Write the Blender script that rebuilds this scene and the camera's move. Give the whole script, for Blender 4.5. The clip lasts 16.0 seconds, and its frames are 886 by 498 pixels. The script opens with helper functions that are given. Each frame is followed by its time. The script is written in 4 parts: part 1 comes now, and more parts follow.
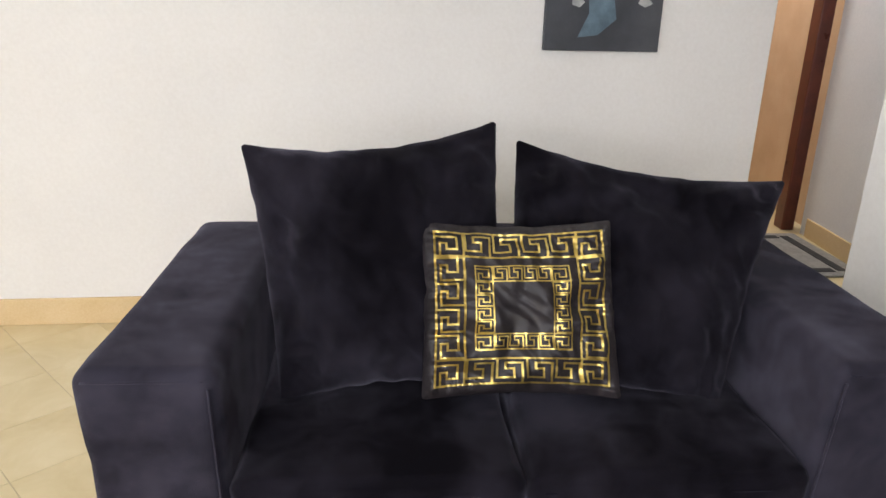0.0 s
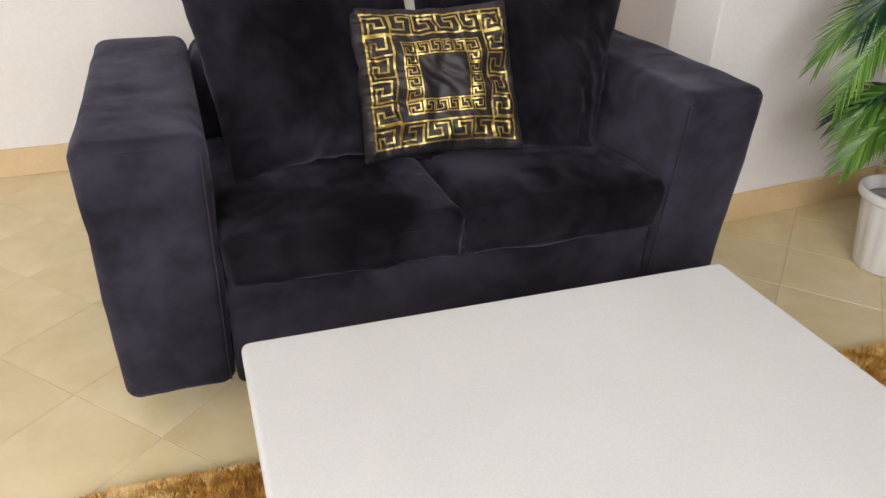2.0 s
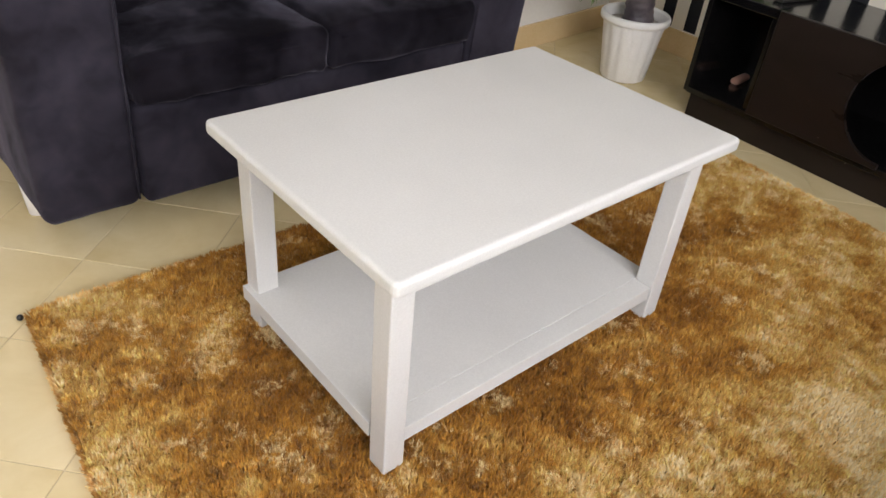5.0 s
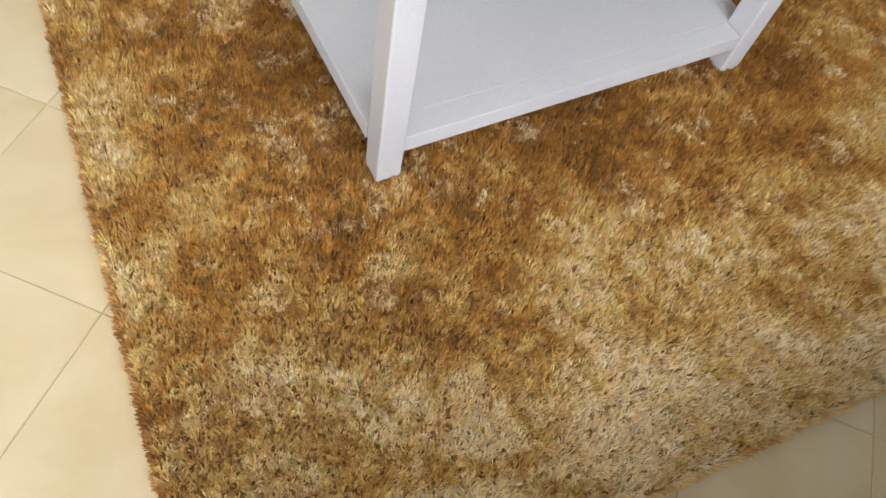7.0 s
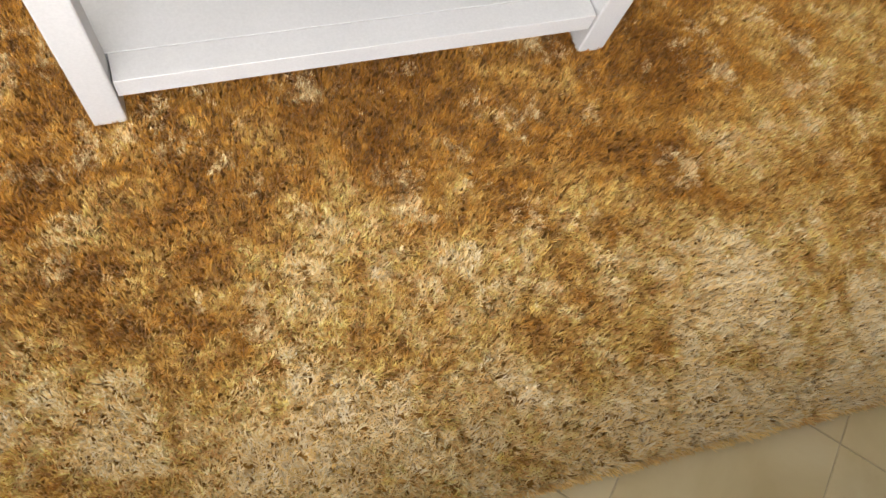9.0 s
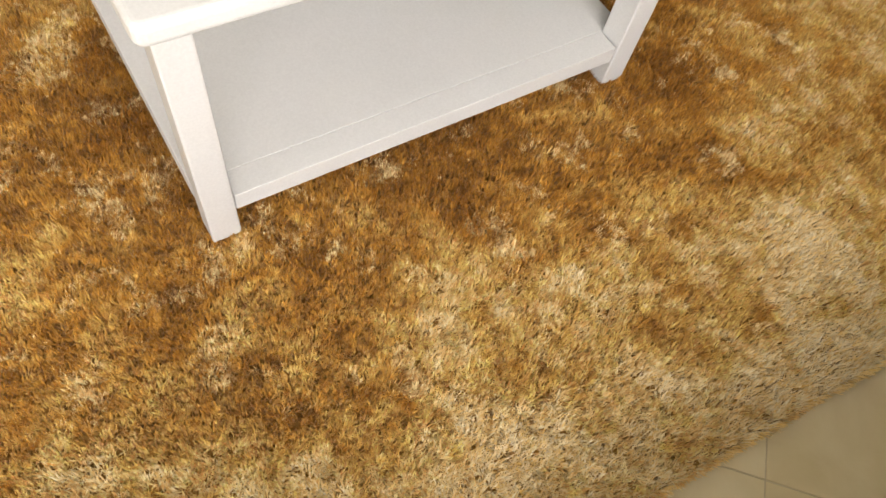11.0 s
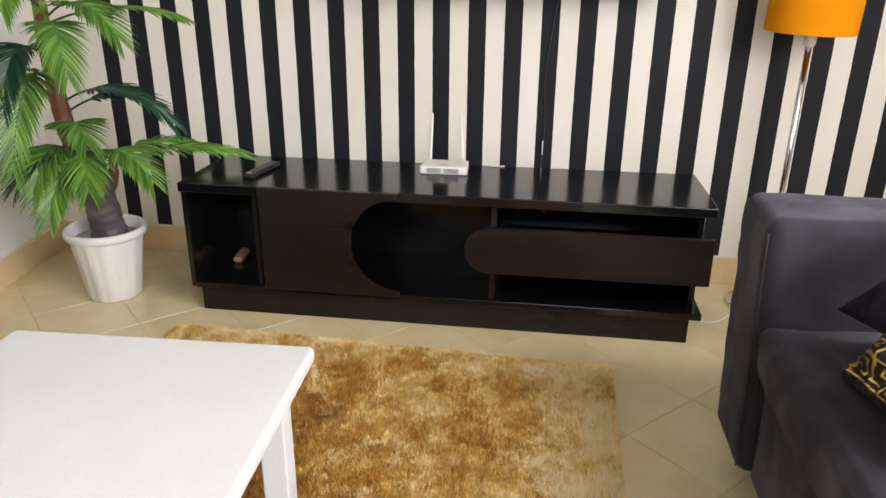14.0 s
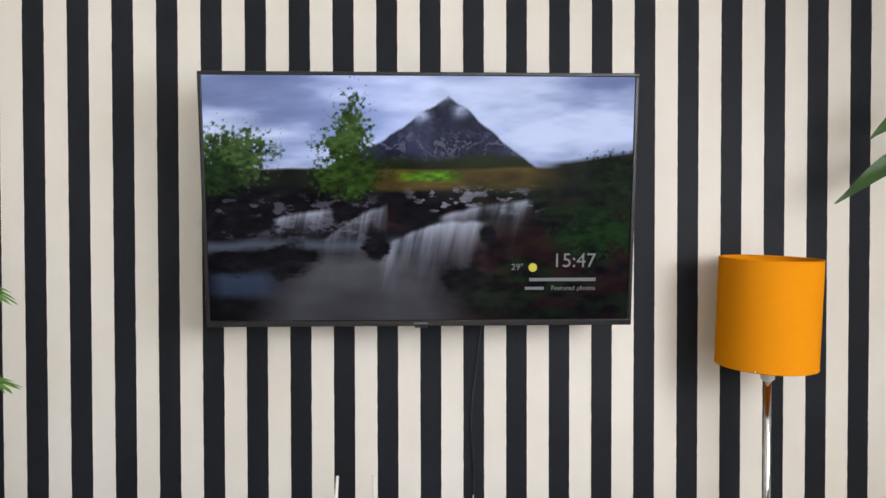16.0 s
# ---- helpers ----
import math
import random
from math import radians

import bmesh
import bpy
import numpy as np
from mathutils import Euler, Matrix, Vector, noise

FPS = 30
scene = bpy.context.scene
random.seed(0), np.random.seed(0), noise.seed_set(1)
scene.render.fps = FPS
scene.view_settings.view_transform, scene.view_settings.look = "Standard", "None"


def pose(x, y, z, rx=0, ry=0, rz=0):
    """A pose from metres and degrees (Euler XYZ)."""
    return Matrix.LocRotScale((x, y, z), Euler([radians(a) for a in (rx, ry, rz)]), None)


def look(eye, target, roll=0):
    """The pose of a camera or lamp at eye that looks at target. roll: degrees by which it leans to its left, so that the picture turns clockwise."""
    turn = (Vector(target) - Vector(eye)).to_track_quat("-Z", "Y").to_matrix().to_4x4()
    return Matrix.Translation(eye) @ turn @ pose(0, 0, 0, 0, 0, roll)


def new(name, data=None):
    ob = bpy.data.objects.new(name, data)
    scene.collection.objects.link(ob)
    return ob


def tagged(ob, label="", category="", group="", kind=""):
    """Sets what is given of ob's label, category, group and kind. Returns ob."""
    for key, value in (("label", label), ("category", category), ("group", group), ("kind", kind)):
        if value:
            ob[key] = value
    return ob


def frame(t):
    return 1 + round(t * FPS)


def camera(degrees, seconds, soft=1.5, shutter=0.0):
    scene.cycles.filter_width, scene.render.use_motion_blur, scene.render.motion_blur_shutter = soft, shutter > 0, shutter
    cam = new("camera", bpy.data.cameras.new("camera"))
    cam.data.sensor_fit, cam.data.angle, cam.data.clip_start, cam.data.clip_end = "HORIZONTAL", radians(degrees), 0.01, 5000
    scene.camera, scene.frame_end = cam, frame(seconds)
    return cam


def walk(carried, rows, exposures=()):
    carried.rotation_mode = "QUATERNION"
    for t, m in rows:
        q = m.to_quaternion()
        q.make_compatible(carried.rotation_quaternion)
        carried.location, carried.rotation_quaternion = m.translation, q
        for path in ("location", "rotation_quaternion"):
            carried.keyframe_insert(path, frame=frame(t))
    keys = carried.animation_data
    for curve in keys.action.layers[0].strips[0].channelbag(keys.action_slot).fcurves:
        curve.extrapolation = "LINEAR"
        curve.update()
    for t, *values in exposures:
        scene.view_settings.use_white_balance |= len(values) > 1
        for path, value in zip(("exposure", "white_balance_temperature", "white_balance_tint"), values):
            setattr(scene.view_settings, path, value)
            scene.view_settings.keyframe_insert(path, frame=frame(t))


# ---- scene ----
cam = camera(63.2, 16.0)
PATH = [
    (0, (1.086, 0.758, 1.293), (1.133, 2.647, 0.637), 1.5),
    (0.5, (1.097, 0.785, 1.283), (1.204, 2.637, 0.533), 1.6),
    (1, (1.098, 0.773, 1.276), (1.284, 2.595, 0.472), 1.4),
    (1.5, (0.979, 0.654, 1.225), (1.326, 2.415, 0.342), 1.4),
    (2, (0.782, 0.48, 1.18), (1.324, 2.146, 0.215), 2.0),
    (2.5, (0.642, 0.327, 1.124), (1.355, 1.882, 0.086), 2.7),
    (3, (0.541, 0.22, 1.126), (1.364, 1.664, 0.014), 2.6),
    (3.5, (0.459, 0.219, 1.129), (1.454, 1.553, 0.019), 3.3),
    (3.7, (0.413, 0.215, 1.128), (1.449, 1.514, 0.016), 3.5),
    (5.8, (0.314, 0.191, 1.117), (1.365, 1.322, -0.153), 8.6),
    (6, (0.325, 0.199, 1.105), (1.324, 1.285, -0.245), 9.9),
    (6.5, (0.375, 0.217, 1.059), (1.227, 1.155, -0.488), 14.2),
    (7, (0.483, 0.242, 1.02), (1.149, 1.042, -0.687), 17.3),
    (7.5, (0.65, 0.271, 0.993), (1.15, 1.056, -0.778), 17.6),
    (8, (0.716, 0.306, 0.979), (1.121, 0.999, -0.853), 17.4),
    (8.5, (0.839, 0.296, 0.988), (1.278, 0.91, -0.864), 23.4),
    (9, (0.985, 0.279, 0.997), (1.521, 0.867, -0.838), 29.4),
    (9.5, (1.022, 0.268, 0.993), (1.602, 0.896, -0.815), 28.6),
    (10, (0.997, 0.278, 0.996), (1.582, 0.956, -0.792), 25.2),
    (10.2, (0.967, 0.289, 1.0), (1.55, 0.994, -0.778), 23.0),
    (12.3, (0.424, 0.244, 1.058), (1.552, 0.921, -0.449), 7.0),
    (12.5, (0.423, 0.25, 1.068), (1.644, 0.909, -0.372), 6.5),
    (13, (0.423, 0.331, 1.084), (1.923, 0.897, -0.112), 4.9),
    (13.5, (0.441, 0.415, 1.145), (2.172, 0.784, 0.212), 3.0),
    (14, (0.518, 0.452, 1.176), (2.366, 0.706, 0.454), 0.5),
    (14.5, (0.713, 0.455, 1.229), (2.648, 0.635, 0.754), -0.3),
    (15, (0.834, 0.496, 1.284), (2.808, 0.598, 0.984), 0.2),
    (15.5, (0.944, 0.544, 1.389), (2.938, 0.574, 1.242), 0.0),
    (16, (1.056, 0.617, 1.379), (3.054, 0.55, 1.343), -0.1),
]
EXPOSURES = [(0, -0.2, 6450, 10), (1.0, 0.02, 6450, 10), (1.6, 0.05, 6500, 11), (2.1, -0.33, 6700, 12), (3.0, -0.47, 6800, 12), (3.7, -0.4, 6700, 11), (6, -0.5, 6700, 12), (6.5, -0.62, 7000, 13), (7, -0.45, 6150, 11), (8, -0.25, 6050, 10), (9, -0.1, 6700, 10), (10, -0.1, 7200, 10), (12.5, -0.35, 7000, 11), (14, 0.05, 6600, 12), (14.5, 0.15, 6400, 12), (16, -0.1, 6300, 11)]
walk(cam, [(t, look(eye, target, roll)) for t, eye, target, roll in PATH], EXPOSURES)

# ---------------- light ----------------
world = bpy.data.worlds.new("sky")
scene.world = world
world.use_nodes = True
wn = world.node_tree
sky = wn.nodes.new("ShaderNodeTexSky")
sky.sky_type, sky.sun_disc = "NISHITA", False
sky.sun_elevation, sky.sun_rotation = radians(48), radians(230)
wn.nodes["Background"].inputs["Strength"].default_value = 0.12
wn.links.new(sky.outputs[0], wn.nodes["Background"].inputs["Color"])
sun = new("sun", bpy.data.lights.new("sun", "SUN"))
sun.data.energy, sun.data.angle, sun.data.color = 1.0, radians(12), (1, 0.96, 0.9)
sun.matrix_world = look((-6, -7, 9), (0, 0, 0))


def area_light(name, eye, target, sx, sy, watts, color):
    d = bpy.data.lights.new(name, "AREA")
    d.shape, d.size, d.size_y, d.energy, d.color = "RECTANGLE", sx, sy, watts, color
    ob = new(name, d)
    ob.matrix_world = look(eye, target)
    return ob


area_light("west_window_light", (-2.28, -0.3, 1.5), (0, -0.3, 1.0), 1.9, 2.0, 42, (0.98, 0.985, 1.02))
area_light("south_window_light", (0.45, -1.30, 1.80), (0.45, 0.6, 0.6), 2.5, 1.2, 122, (0.98, 0.985, 1.02))
# unseen fill lamps, added to brighten the corridor and the bathroom
area_light("corridor_fill", (2.9, 4.1, 2.6), (2.9, 4.1, 0), 0.3, 0.3, 9, (0.95, 0.97, 1.0))
area_light("bathroom_fill", (2.8, 5.7, 2.5), (2.8, 5.7, 0), 0.3, 0.3, 26, (1.0, 0.95, 0.9))

# ---------------- materials ----------------


def material(name, rough=0.5, metal=0.0, spec=0.5):
    m = bpy.data.materials.new(name)
    m.use_nodes = True
    nt = m.node_tree
    b = nt.nodes["Principled BSDF"]
    b.inputs["Roughness"].default_value = rough
    b.inputs["Metallic"].default_value = metal
    b.inputs["Specular IOR Level"].default_value = spec
    return m, nt, b


def coords(nt, scale=(1, 1, 1)):
    tc = nt.nodes.new("ShaderNodeTexCoord")
    mp = nt.nodes.new("ShaderNodeMapping")
    mp.inputs["Scale"].default_value = scale
    nt.links.new(tc.outputs["Object"], mp.inputs["Vector"])
    return mp.outputs[0]


def world_coords(nt, scale=(1, 1, 1)):
    g = nt.nodes.new("ShaderNodeNewGeometry")
    mp = nt.nodes.new("ShaderNodeMapping")
    mp.inputs["Scale"].default_value = scale
    nt.links.new(g.outputs["Position"], mp.inputs["Vector"])
    return mp.outputs[0]


def noise_tex(nt, vec, scale, detail=4, rough=0.55, distortion=0.0):
    n = nt.nodes.new("ShaderNodeTexNoise")
    n.inputs["Scale"].default_value, n.inputs["Detail"].default_value = scale, detail
    n.inputs["Roughness"].default_value, n.inputs["Distortion"].default_value = rough, distortion
    nt.links.new(vec, n.inputs["Vector"])
    return n.outputs["Fac"]


def ramp(nt, fac, stops):
    r = nt.nodes.new("ShaderNodeValToRGB")
    while len(r.color_ramp.elements) < len(stops):
        r.color_ramp.elements.new(0.5)
    for e, (p, c) in zip(r.color_ramp.elements, stops):
        e.position, e.color = p, (*c, 1) if len(c) == 3 else c
    nt.links.new(fac, r.inputs[0])
    return r.outputs[0]


def mix(nt, fac, a, b, kind="MIX"):
    n = nt.nodes.new("ShaderNodeMix")
    n.data_type, n.blend_type = "RGBA", kind
    for sock, val in ((n.inputs[0], fac), (n.inputs[6], a), (n.inputs[7], b)):
        if isinstance(val, (int, float)):
            sock.default_value = val
        elif isinstance(val, tuple):
            sock.default_value = (*val, 1)
        else:
            nt.links.new(val, sock)
    return n.outputs[2]


def bump(nt, b, height, strength, dist=0.002):
    n = nt.nodes.new("ShaderNodeBump")
    n.inputs["Strength"].default_value, n.inputs["Distance"].default_value = strength, dist
    nt.links.new(height, n.inputs["Height"])
    nt.links.new(n.outputs[0], b.inputs["Normal"])


def blotchy(name, c1, c2, scale=6, rough=0.5, metal=0.0, fine=180, bump_s=0.15, spec=0.5, place="world", spread=0.22):
    """Two-scale mottled colour with fine relief."""
    m, nt, b = material(name, rough, metal, spec)
    v = world_coords(nt) if place == "world" else coords(nt)
    n1 = noise_tex(nt, v, scale, 5)
    n2 = noise_tex(nt, v, fine, 3)
    col = ramp(nt, n1, [(0.5 - spread, c1), (0.5 + spread, c2)])
    col = mix(nt, 0.12, col, ramp(nt, n2, [(0.3, (0, 0, 0)), (0.7, (1, 1, 1))]), "SOFT_LIGHT")
    nt.links.new(col, b.inputs["Base Color"])
    nt.links.new(ramp(nt, n1, [(0.2, (rough * 0.85,) * 3), (0.8, (min(1, rough * 1.15),) * 3)]), b.inputs["Roughness"])
    bump(nt, b, n2, bump_s)
    return m


M_PLASTER = blotchy("white_plaster", (0.79, 0.77, 0.745), (0.84, 0.825, 0.80), 1.7, 0.6, fine=70, bump_s=0.035, spec=0.3)
M_CORRIDOR = blotchy("pale_grey_plaster", (0.70, 0.71, 0.73), (0.76, 0.77, 0.79), 2.0, 0.6, fine=90, bump_s=0.2, spec=0.3)
M_CEIL = blotchy("ceiling_paint", (0.8, 0.79, 0.77), (0.84, 0.83, 0.81), 2, 0.8, fine=60)
M_GROUT = blotchy("grout", (0.44, 0.35, 0.22), (0.58, 0.48, 0.32), 9, 0.85, fine=220, bump_s=0.3)
M_SKIRT = blotchy("beige_skirting_tile", (0.68, 0.50, 0.27), (0.76, 0.58, 0.34), 4, 0.25, fine=140, bump_s=0.05)
M_BATH = blotchy("tan_wall_tile", (0.52, 0.37, 0.24), (0.60, 0.44, 0.30), 5, 0.22, fine=120, bump_s=0.05)
M_WHITE = blotchy("white_table_paint", (0.605, 0.604, 0.598), (0.650, 0.648, 0.641), 5, 0.42, fine=260, bump_s=0.02, place="object")
M_MAHOG = blotchy("mahogany_varnish", (0.065, 0.014, 0.009), (0.13, 0.030, 0.017), 9, 0.3, fine=150, bump_s=0.08)
M_POT = blotchy("white_plastic", (0.78, 0.77, 0.76), (0.84, 0.83, 0.82), 6, 0.32, fine=120, bump_s=0.05, place="object")
M_SOIL = blotchy("grey_filler", (0.28, 0.25, 0.22), (0.5, 0.47, 0.43), 20, 0.9, fine=90, bump_s=0.8)
M_CHROME = blotchy("chrome", (0.75, 0.75, 0.76), (0.85, 0.85, 0.85), 8, 0.1, metal=1.0, bump_s=0.02)
M_ROUTER = blotchy("ivory_plastic", (0.74, 0.70, 0.64), (0.80, 0.77, 0.72), 10, 0.42, bump_s=0.05)
M_BLACKPL = blotchy("black_plastic", (0.010, 0.010, 0.011), (0.022, 0.021, 0.022), 14, 0.35, fine=200, bump_s=0.08)
M_GREYPL = blotchy("grey_key_rubber", (0.10, 0.10, 0.11), (0.16, 0.16, 0.17), 20, 0.6)
M_PINK = blotchy("salmon_plastic", (0.62, 0.33, 0.26), (0.72, 0.42, 0.34), 12, 0.4)
M_WIRE = blotchy("white_cable", (0.68, 0.67, 0.64), (0.76, 0.75, 0.72), 10, 0.45)
M_DARKWIRE = blotchy("dark_cable", (0.015, 0.015, 0.017), (0.03, 0.03, 0.033), 10, 0.45)
M_CANVAS = blotchy("dark_canvas_print", (0.030, 0.033, 0.042), (0.075, 0.08, 0.095), 5, 0.55, fine=300, bump_s=0.2)
M_CANVAS_BLUE = blotchy("blue_canvas_print", (0.05, 0.085, 0.12), (0.16, 0.24, 0.30), 12, 0.55, fine=300, bump_s=0.2)
M_CANVAS_PALE = blotchy("pale_canvas_print", (0.25, 0.26, 0.27), (0.5, 0.5, 0.5), 18, 0.55, fine=300)
M_MAT_D = blotchy("charcoal_mat", (0.02, 0.02, 0.022), (0.05, 0.05, 0.052), 30, 0.95, fine=400, bump_s=0.8)
M_MAT_L = blotchy("grey_mat", (0.20, 0.195, 0.185), (0.32, 0.31, 0.29), 30, 0.95, fine=400, bump_s=0.8)
M_FRAME = blotchy("window_aluminium", (0.55, 0.55, 0.56), (0.65, 0.65, 0.66), 6, 0.4, metal=0.6)
M_TVBODY = blotchy("tv_black", (0.008, 0.008, 0.009), (0.016, 0.016, 0.018), 14, 0.3, fine=200, bump_s=0.05)
M_BRANCH = blotchy("green_stem", (0.13, 0.20, 0.02), (0.26, 0.34, 0.04), 20, 0.5, fine=120, bump_s=0.3)
M_BROAD = blotchy("broad_leaf", (0.018, 0.050, 0.012), (0.045, 0.105, 0.022), 14, 0.4, fine=90, bump_s=0.3, place="object")


def tile_material():
    m, nt, b = material("beige_floor_tile", 0.16, 0, 0.5)
    oi = nt.nodes.new("ShaderNodeObjectInfo")
    v = world_coords(nt)
    add = nt.nodes.new("ShaderNodeVectorMath")
    add.operation = "ADD"
    sc = nt.nodes.new("ShaderNodeVectorMath")
    sc.operation = "SCALE"
    sc.inputs[0].default_value = (7.1, 3.3, 5.7)
    nt.links.new(oi.outputs["Random"], sc.inputs["Scale"])
    nt.links.new(v, add.inputs[0])
    nt.links.new(sc.outputs[0], add.inputs[1])
    n1 = noise_tex(nt, add.outputs[0], 4.5, 6, 0.6, 0.6)
    n2 = noise_tex(nt, add.outputs[0], 60, 3)
    col = ramp(nt, n1, [(0.28, (0.64, 0.515, 0.285)), (0.5, (0.71, 0.59, 0.35)), (0.72, (0.77, 0.66, 0.42))])
    tone = ramp(nt, oi.outputs["Random"], [(0, (0.47, 0.47, 0.47)), (1, (0.53, 0.53, 0.53))])
    col = mix(nt, 0.6, col, tone, "SOFT_LIGHT")
    nt.links.new(col, b.inputs["Base Color"])
    nt.links.new(ramp(nt, n1, [(0.2, (0.13,) * 3), (0.8, (0.24,) * 3)]), b.inputs["Roughness"])
    bump(nt, b, n2, 0.05, 0.001)
    return m


M_TILE = tile_material()


def stripe_material():
    """Vertical charcoal and cream bands, brushed by hand on rough plaster."""
    m, nt, b = material("striped_wall_paint", 0.6, 0, 0.2)
    g = nt.nodes.new("ShaderNodeNewGeometry")
    sep = nt.nodes.new("ShaderNodeSeparateXYZ")
    nt.links.new(g.outputs["Position"], sep.inputs[0])
    v = world_coords(nt)
    wob = noise_tex(nt, world_coords(nt, (1, 5, 9)), 3, 3)

    def op(kind, a, bb):
        n = nt.nodes.new("ShaderNodeMath")
        n.operation = kind
        for s, val in zip(n.inputs, (a, bb)):
            if isinstance(val, (int, float)):
                s.default_value = val
            else:
                nt.links.new(val, s)
        return n.outputs[0]

    south = op("MULTIPLY", op("MINIMUM", op("ADD", sep.outputs["Y"], 0.09), 0.0), -0.028)  # the bands widen a little south of the screen
    y = op("ADD", op("ADD", sep.outputs["Y"], south), op("MULTIPLY", op("SUBTRACT", wob, 0.5), 0.004))
    phase = op("FRACT", op("DIVIDE", op("ADD", y, 0.154 + 13.6), 0.1362), 0)
    dark = op("LESS_THAN", phase, 0.485)
    low = op("GREATER_THAN", sep.outputs["Z"], 0.118)
    north = op("LESS_THAN", sep.outputs["Y"], 2.265)
    dark = op("MULTIPLY", op("MULTIPLY", dark, low), north)
    n1 = noise_tex(nt, v, 2.2, 5)
    n2 = noise_tex(nt, v, 130, 3)
    cream = ramp(nt, n1, [(0.3, (0.76, 0.71, 0.62)), (0.7, (0.83, 0.79, 0.71))])
    black = ramp(nt, n1, [(0.3, (0.009, 0.010, 0.0135)), (0.7, (0.016, 0.0175, 0.023))])
    nt.links.new(mix(nt, dark, cream, black), b.inputs["Base Color"])
    bump(nt, b, n2, 0.35, 0.0015)
    return m


M_STRIPE = stripe_material()


def velvet(name, dark, light, sheen, nap_lo=0.22, nap_hi=0.62, patch=4.2):
    m, nt, b = material(name, 0.9, 0, 0.05)
    v = coords(nt)
    n1 = noise_tex(nt, v, patch, 4, 0.55, 0.5)
    n2 = noise_tex(nt, v, 600, 2)
    n3 = noise_tex(nt, v, 13, 4, 0.5, 0.5)
    nap = mix(nt, 0.28, n1, n3)
    nt.links.new(ramp(nt, nap, [(0.40, dark), (0.66, light)]), b.inputs["Base Color"])
    nt.links.new(ramp(nt, nap, [(0.40, (nap_lo,) * 3), (0.62, (nap_hi,) * 3)]), b.inputs["Sheen Weight"])
    b.inputs["Sheen Roughness"].default_value = 0.38
    b.inputs["Sheen Tint"].default_value = (*sheen, 1)
    mixh = mix(nt, 0.25, n2, n3)
    bump(nt, b, mixh, 0.45, 0.004)
    return m


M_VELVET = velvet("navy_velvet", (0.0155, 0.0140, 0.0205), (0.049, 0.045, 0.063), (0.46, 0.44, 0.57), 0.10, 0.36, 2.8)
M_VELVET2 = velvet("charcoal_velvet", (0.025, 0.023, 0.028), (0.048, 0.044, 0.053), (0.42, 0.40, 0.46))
# darker copy of the navy velvet: shade on seats and cushions put into its colour
M_VELVET_SHADED = velvet("shaded_navy_velvet", (0.0042, 0.0035, 0.0054), (0.0215, 0.0190, 0.0270), (0.46, 0.44, 0.57), 0.05, 0.40, 2.3)
M_SATIN = blotchy("dark_brown_satin", (0.010, 0.0075, 0.009), (0.024, 0.018, 0.021), 10, 0.55, fine=500, bump_s=0.3, place="object")
M_GOLD = blotchy("gold_foil", (0.55, 0.39, 0.09), (0.80, 0.62, 0.20), 22, 0.36, metal=0.85, fine=300, bump_s=0.4, place="object")


def stand_material(name, c1, c2, rough, spec=0.5):
    m, nt, b = material(name, rough, 0, spec)
    v = coords(nt, (1, 0.35, 1))
    n1 = noise_tex(nt, v, 7, 6, 0.6, 0.5)
    n2 = noise_tex(nt, coords(nt, (40, 3, 40)), 6, 4)
    col = ramp(nt, n1, [(0.3, c1), (0.7, c2)])
    chips = ramp(nt, noise_tex(nt, coords(nt), 38, 2), [(0.765, (0, 0, 0)), (0.775, (1, 1, 1))])
    col = mix(nt, mix(nt, 0.7, (0, 0, 0), chips), col, (0.16, 0.14, 0.12))
    nt.links.new(col, b.inputs["Base Color"])
    nt.links.new(ramp(nt, n1, [(0.2, (rough * 0.7,) * 3), (0.8, (rough * 1.5,) * 3)]), b.inputs["Roughness"])
    bump(nt, b, n2, 0.08, 0.001)
    return m


M_STAND = stand_material("black_lacquer", (0.003, 0.003, 0.0035), (0.007, 0.0065, 0.0065), 0.15, 0.6)
M_STAND_FRONT = stand_material("dark_brown_lacquer", (0.0105, 0.0070, 0.0056), (0.018, 0.0122, 0.0098), 0.3, 0.25)


def shade_material():
    m, nt, b = material("orange_fabric", 1.0, 0, 0.0)
    w = noise_tex(nt, coords(nt), 420, 2)
    nt.links.new(ramp(nt, w, [(0.3, (0.68, 0.235, 0.004)), (0.7, (0.75, 0.275, 0.008))]), b.inputs["Base Color"])
    b.inputs["Subsurface Weight"].default_value = 0.0
    bump(nt, b, w, 0.08, 0.0005)
    return m


M_SHADE = shade_material()


def leaf_material(name, c1, c2, c3):
    m, nt, b = material(name, 0.42, 0, 0.4)
    g = nt.nodes.new("ShaderNodeNewGeometry")
    n1 = noise_tex(nt, coords(nt), 9, 3)
    col = ramp(nt, g.outputs["Random Per Island"], [(0, c1), (0.5, c2), (1, c3)])
    col = mix(nt, 0.5, col, ramp(nt, n1, [(0.3, (0.42,) * 3), (0.7, (0.58,) * 3)]), "OVERLAY")
    nt.links.new(col, b.inputs["Base Color"])
    return m


M_FROND = leaf_material("palm_leaflet", (0.065, 0.165, 0.028), (0.13, 0.28, 0.045), (0.24, 0.42, 0.08))
M_FROND_D = leaf_material("dark_palm_leaflet", (0.010, 0.045, 0.022), (0.02, 0.07, 0.032), (0.035, 0.10, 0.045))
M_TRUNK = blotchy("purple_brown_trunk", (0.055, 0.045, 0.055), (0.15, 0.12, 0.125), 16, 0.55, fine=70, bump_s=0.7)
M_TRUNK2 = blotchy("red_brown_stem", (0.10, 0.035, 0.02), (0.20, 0.08, 0.04), 16, 0.5, fine=70, bump_s=0.5)


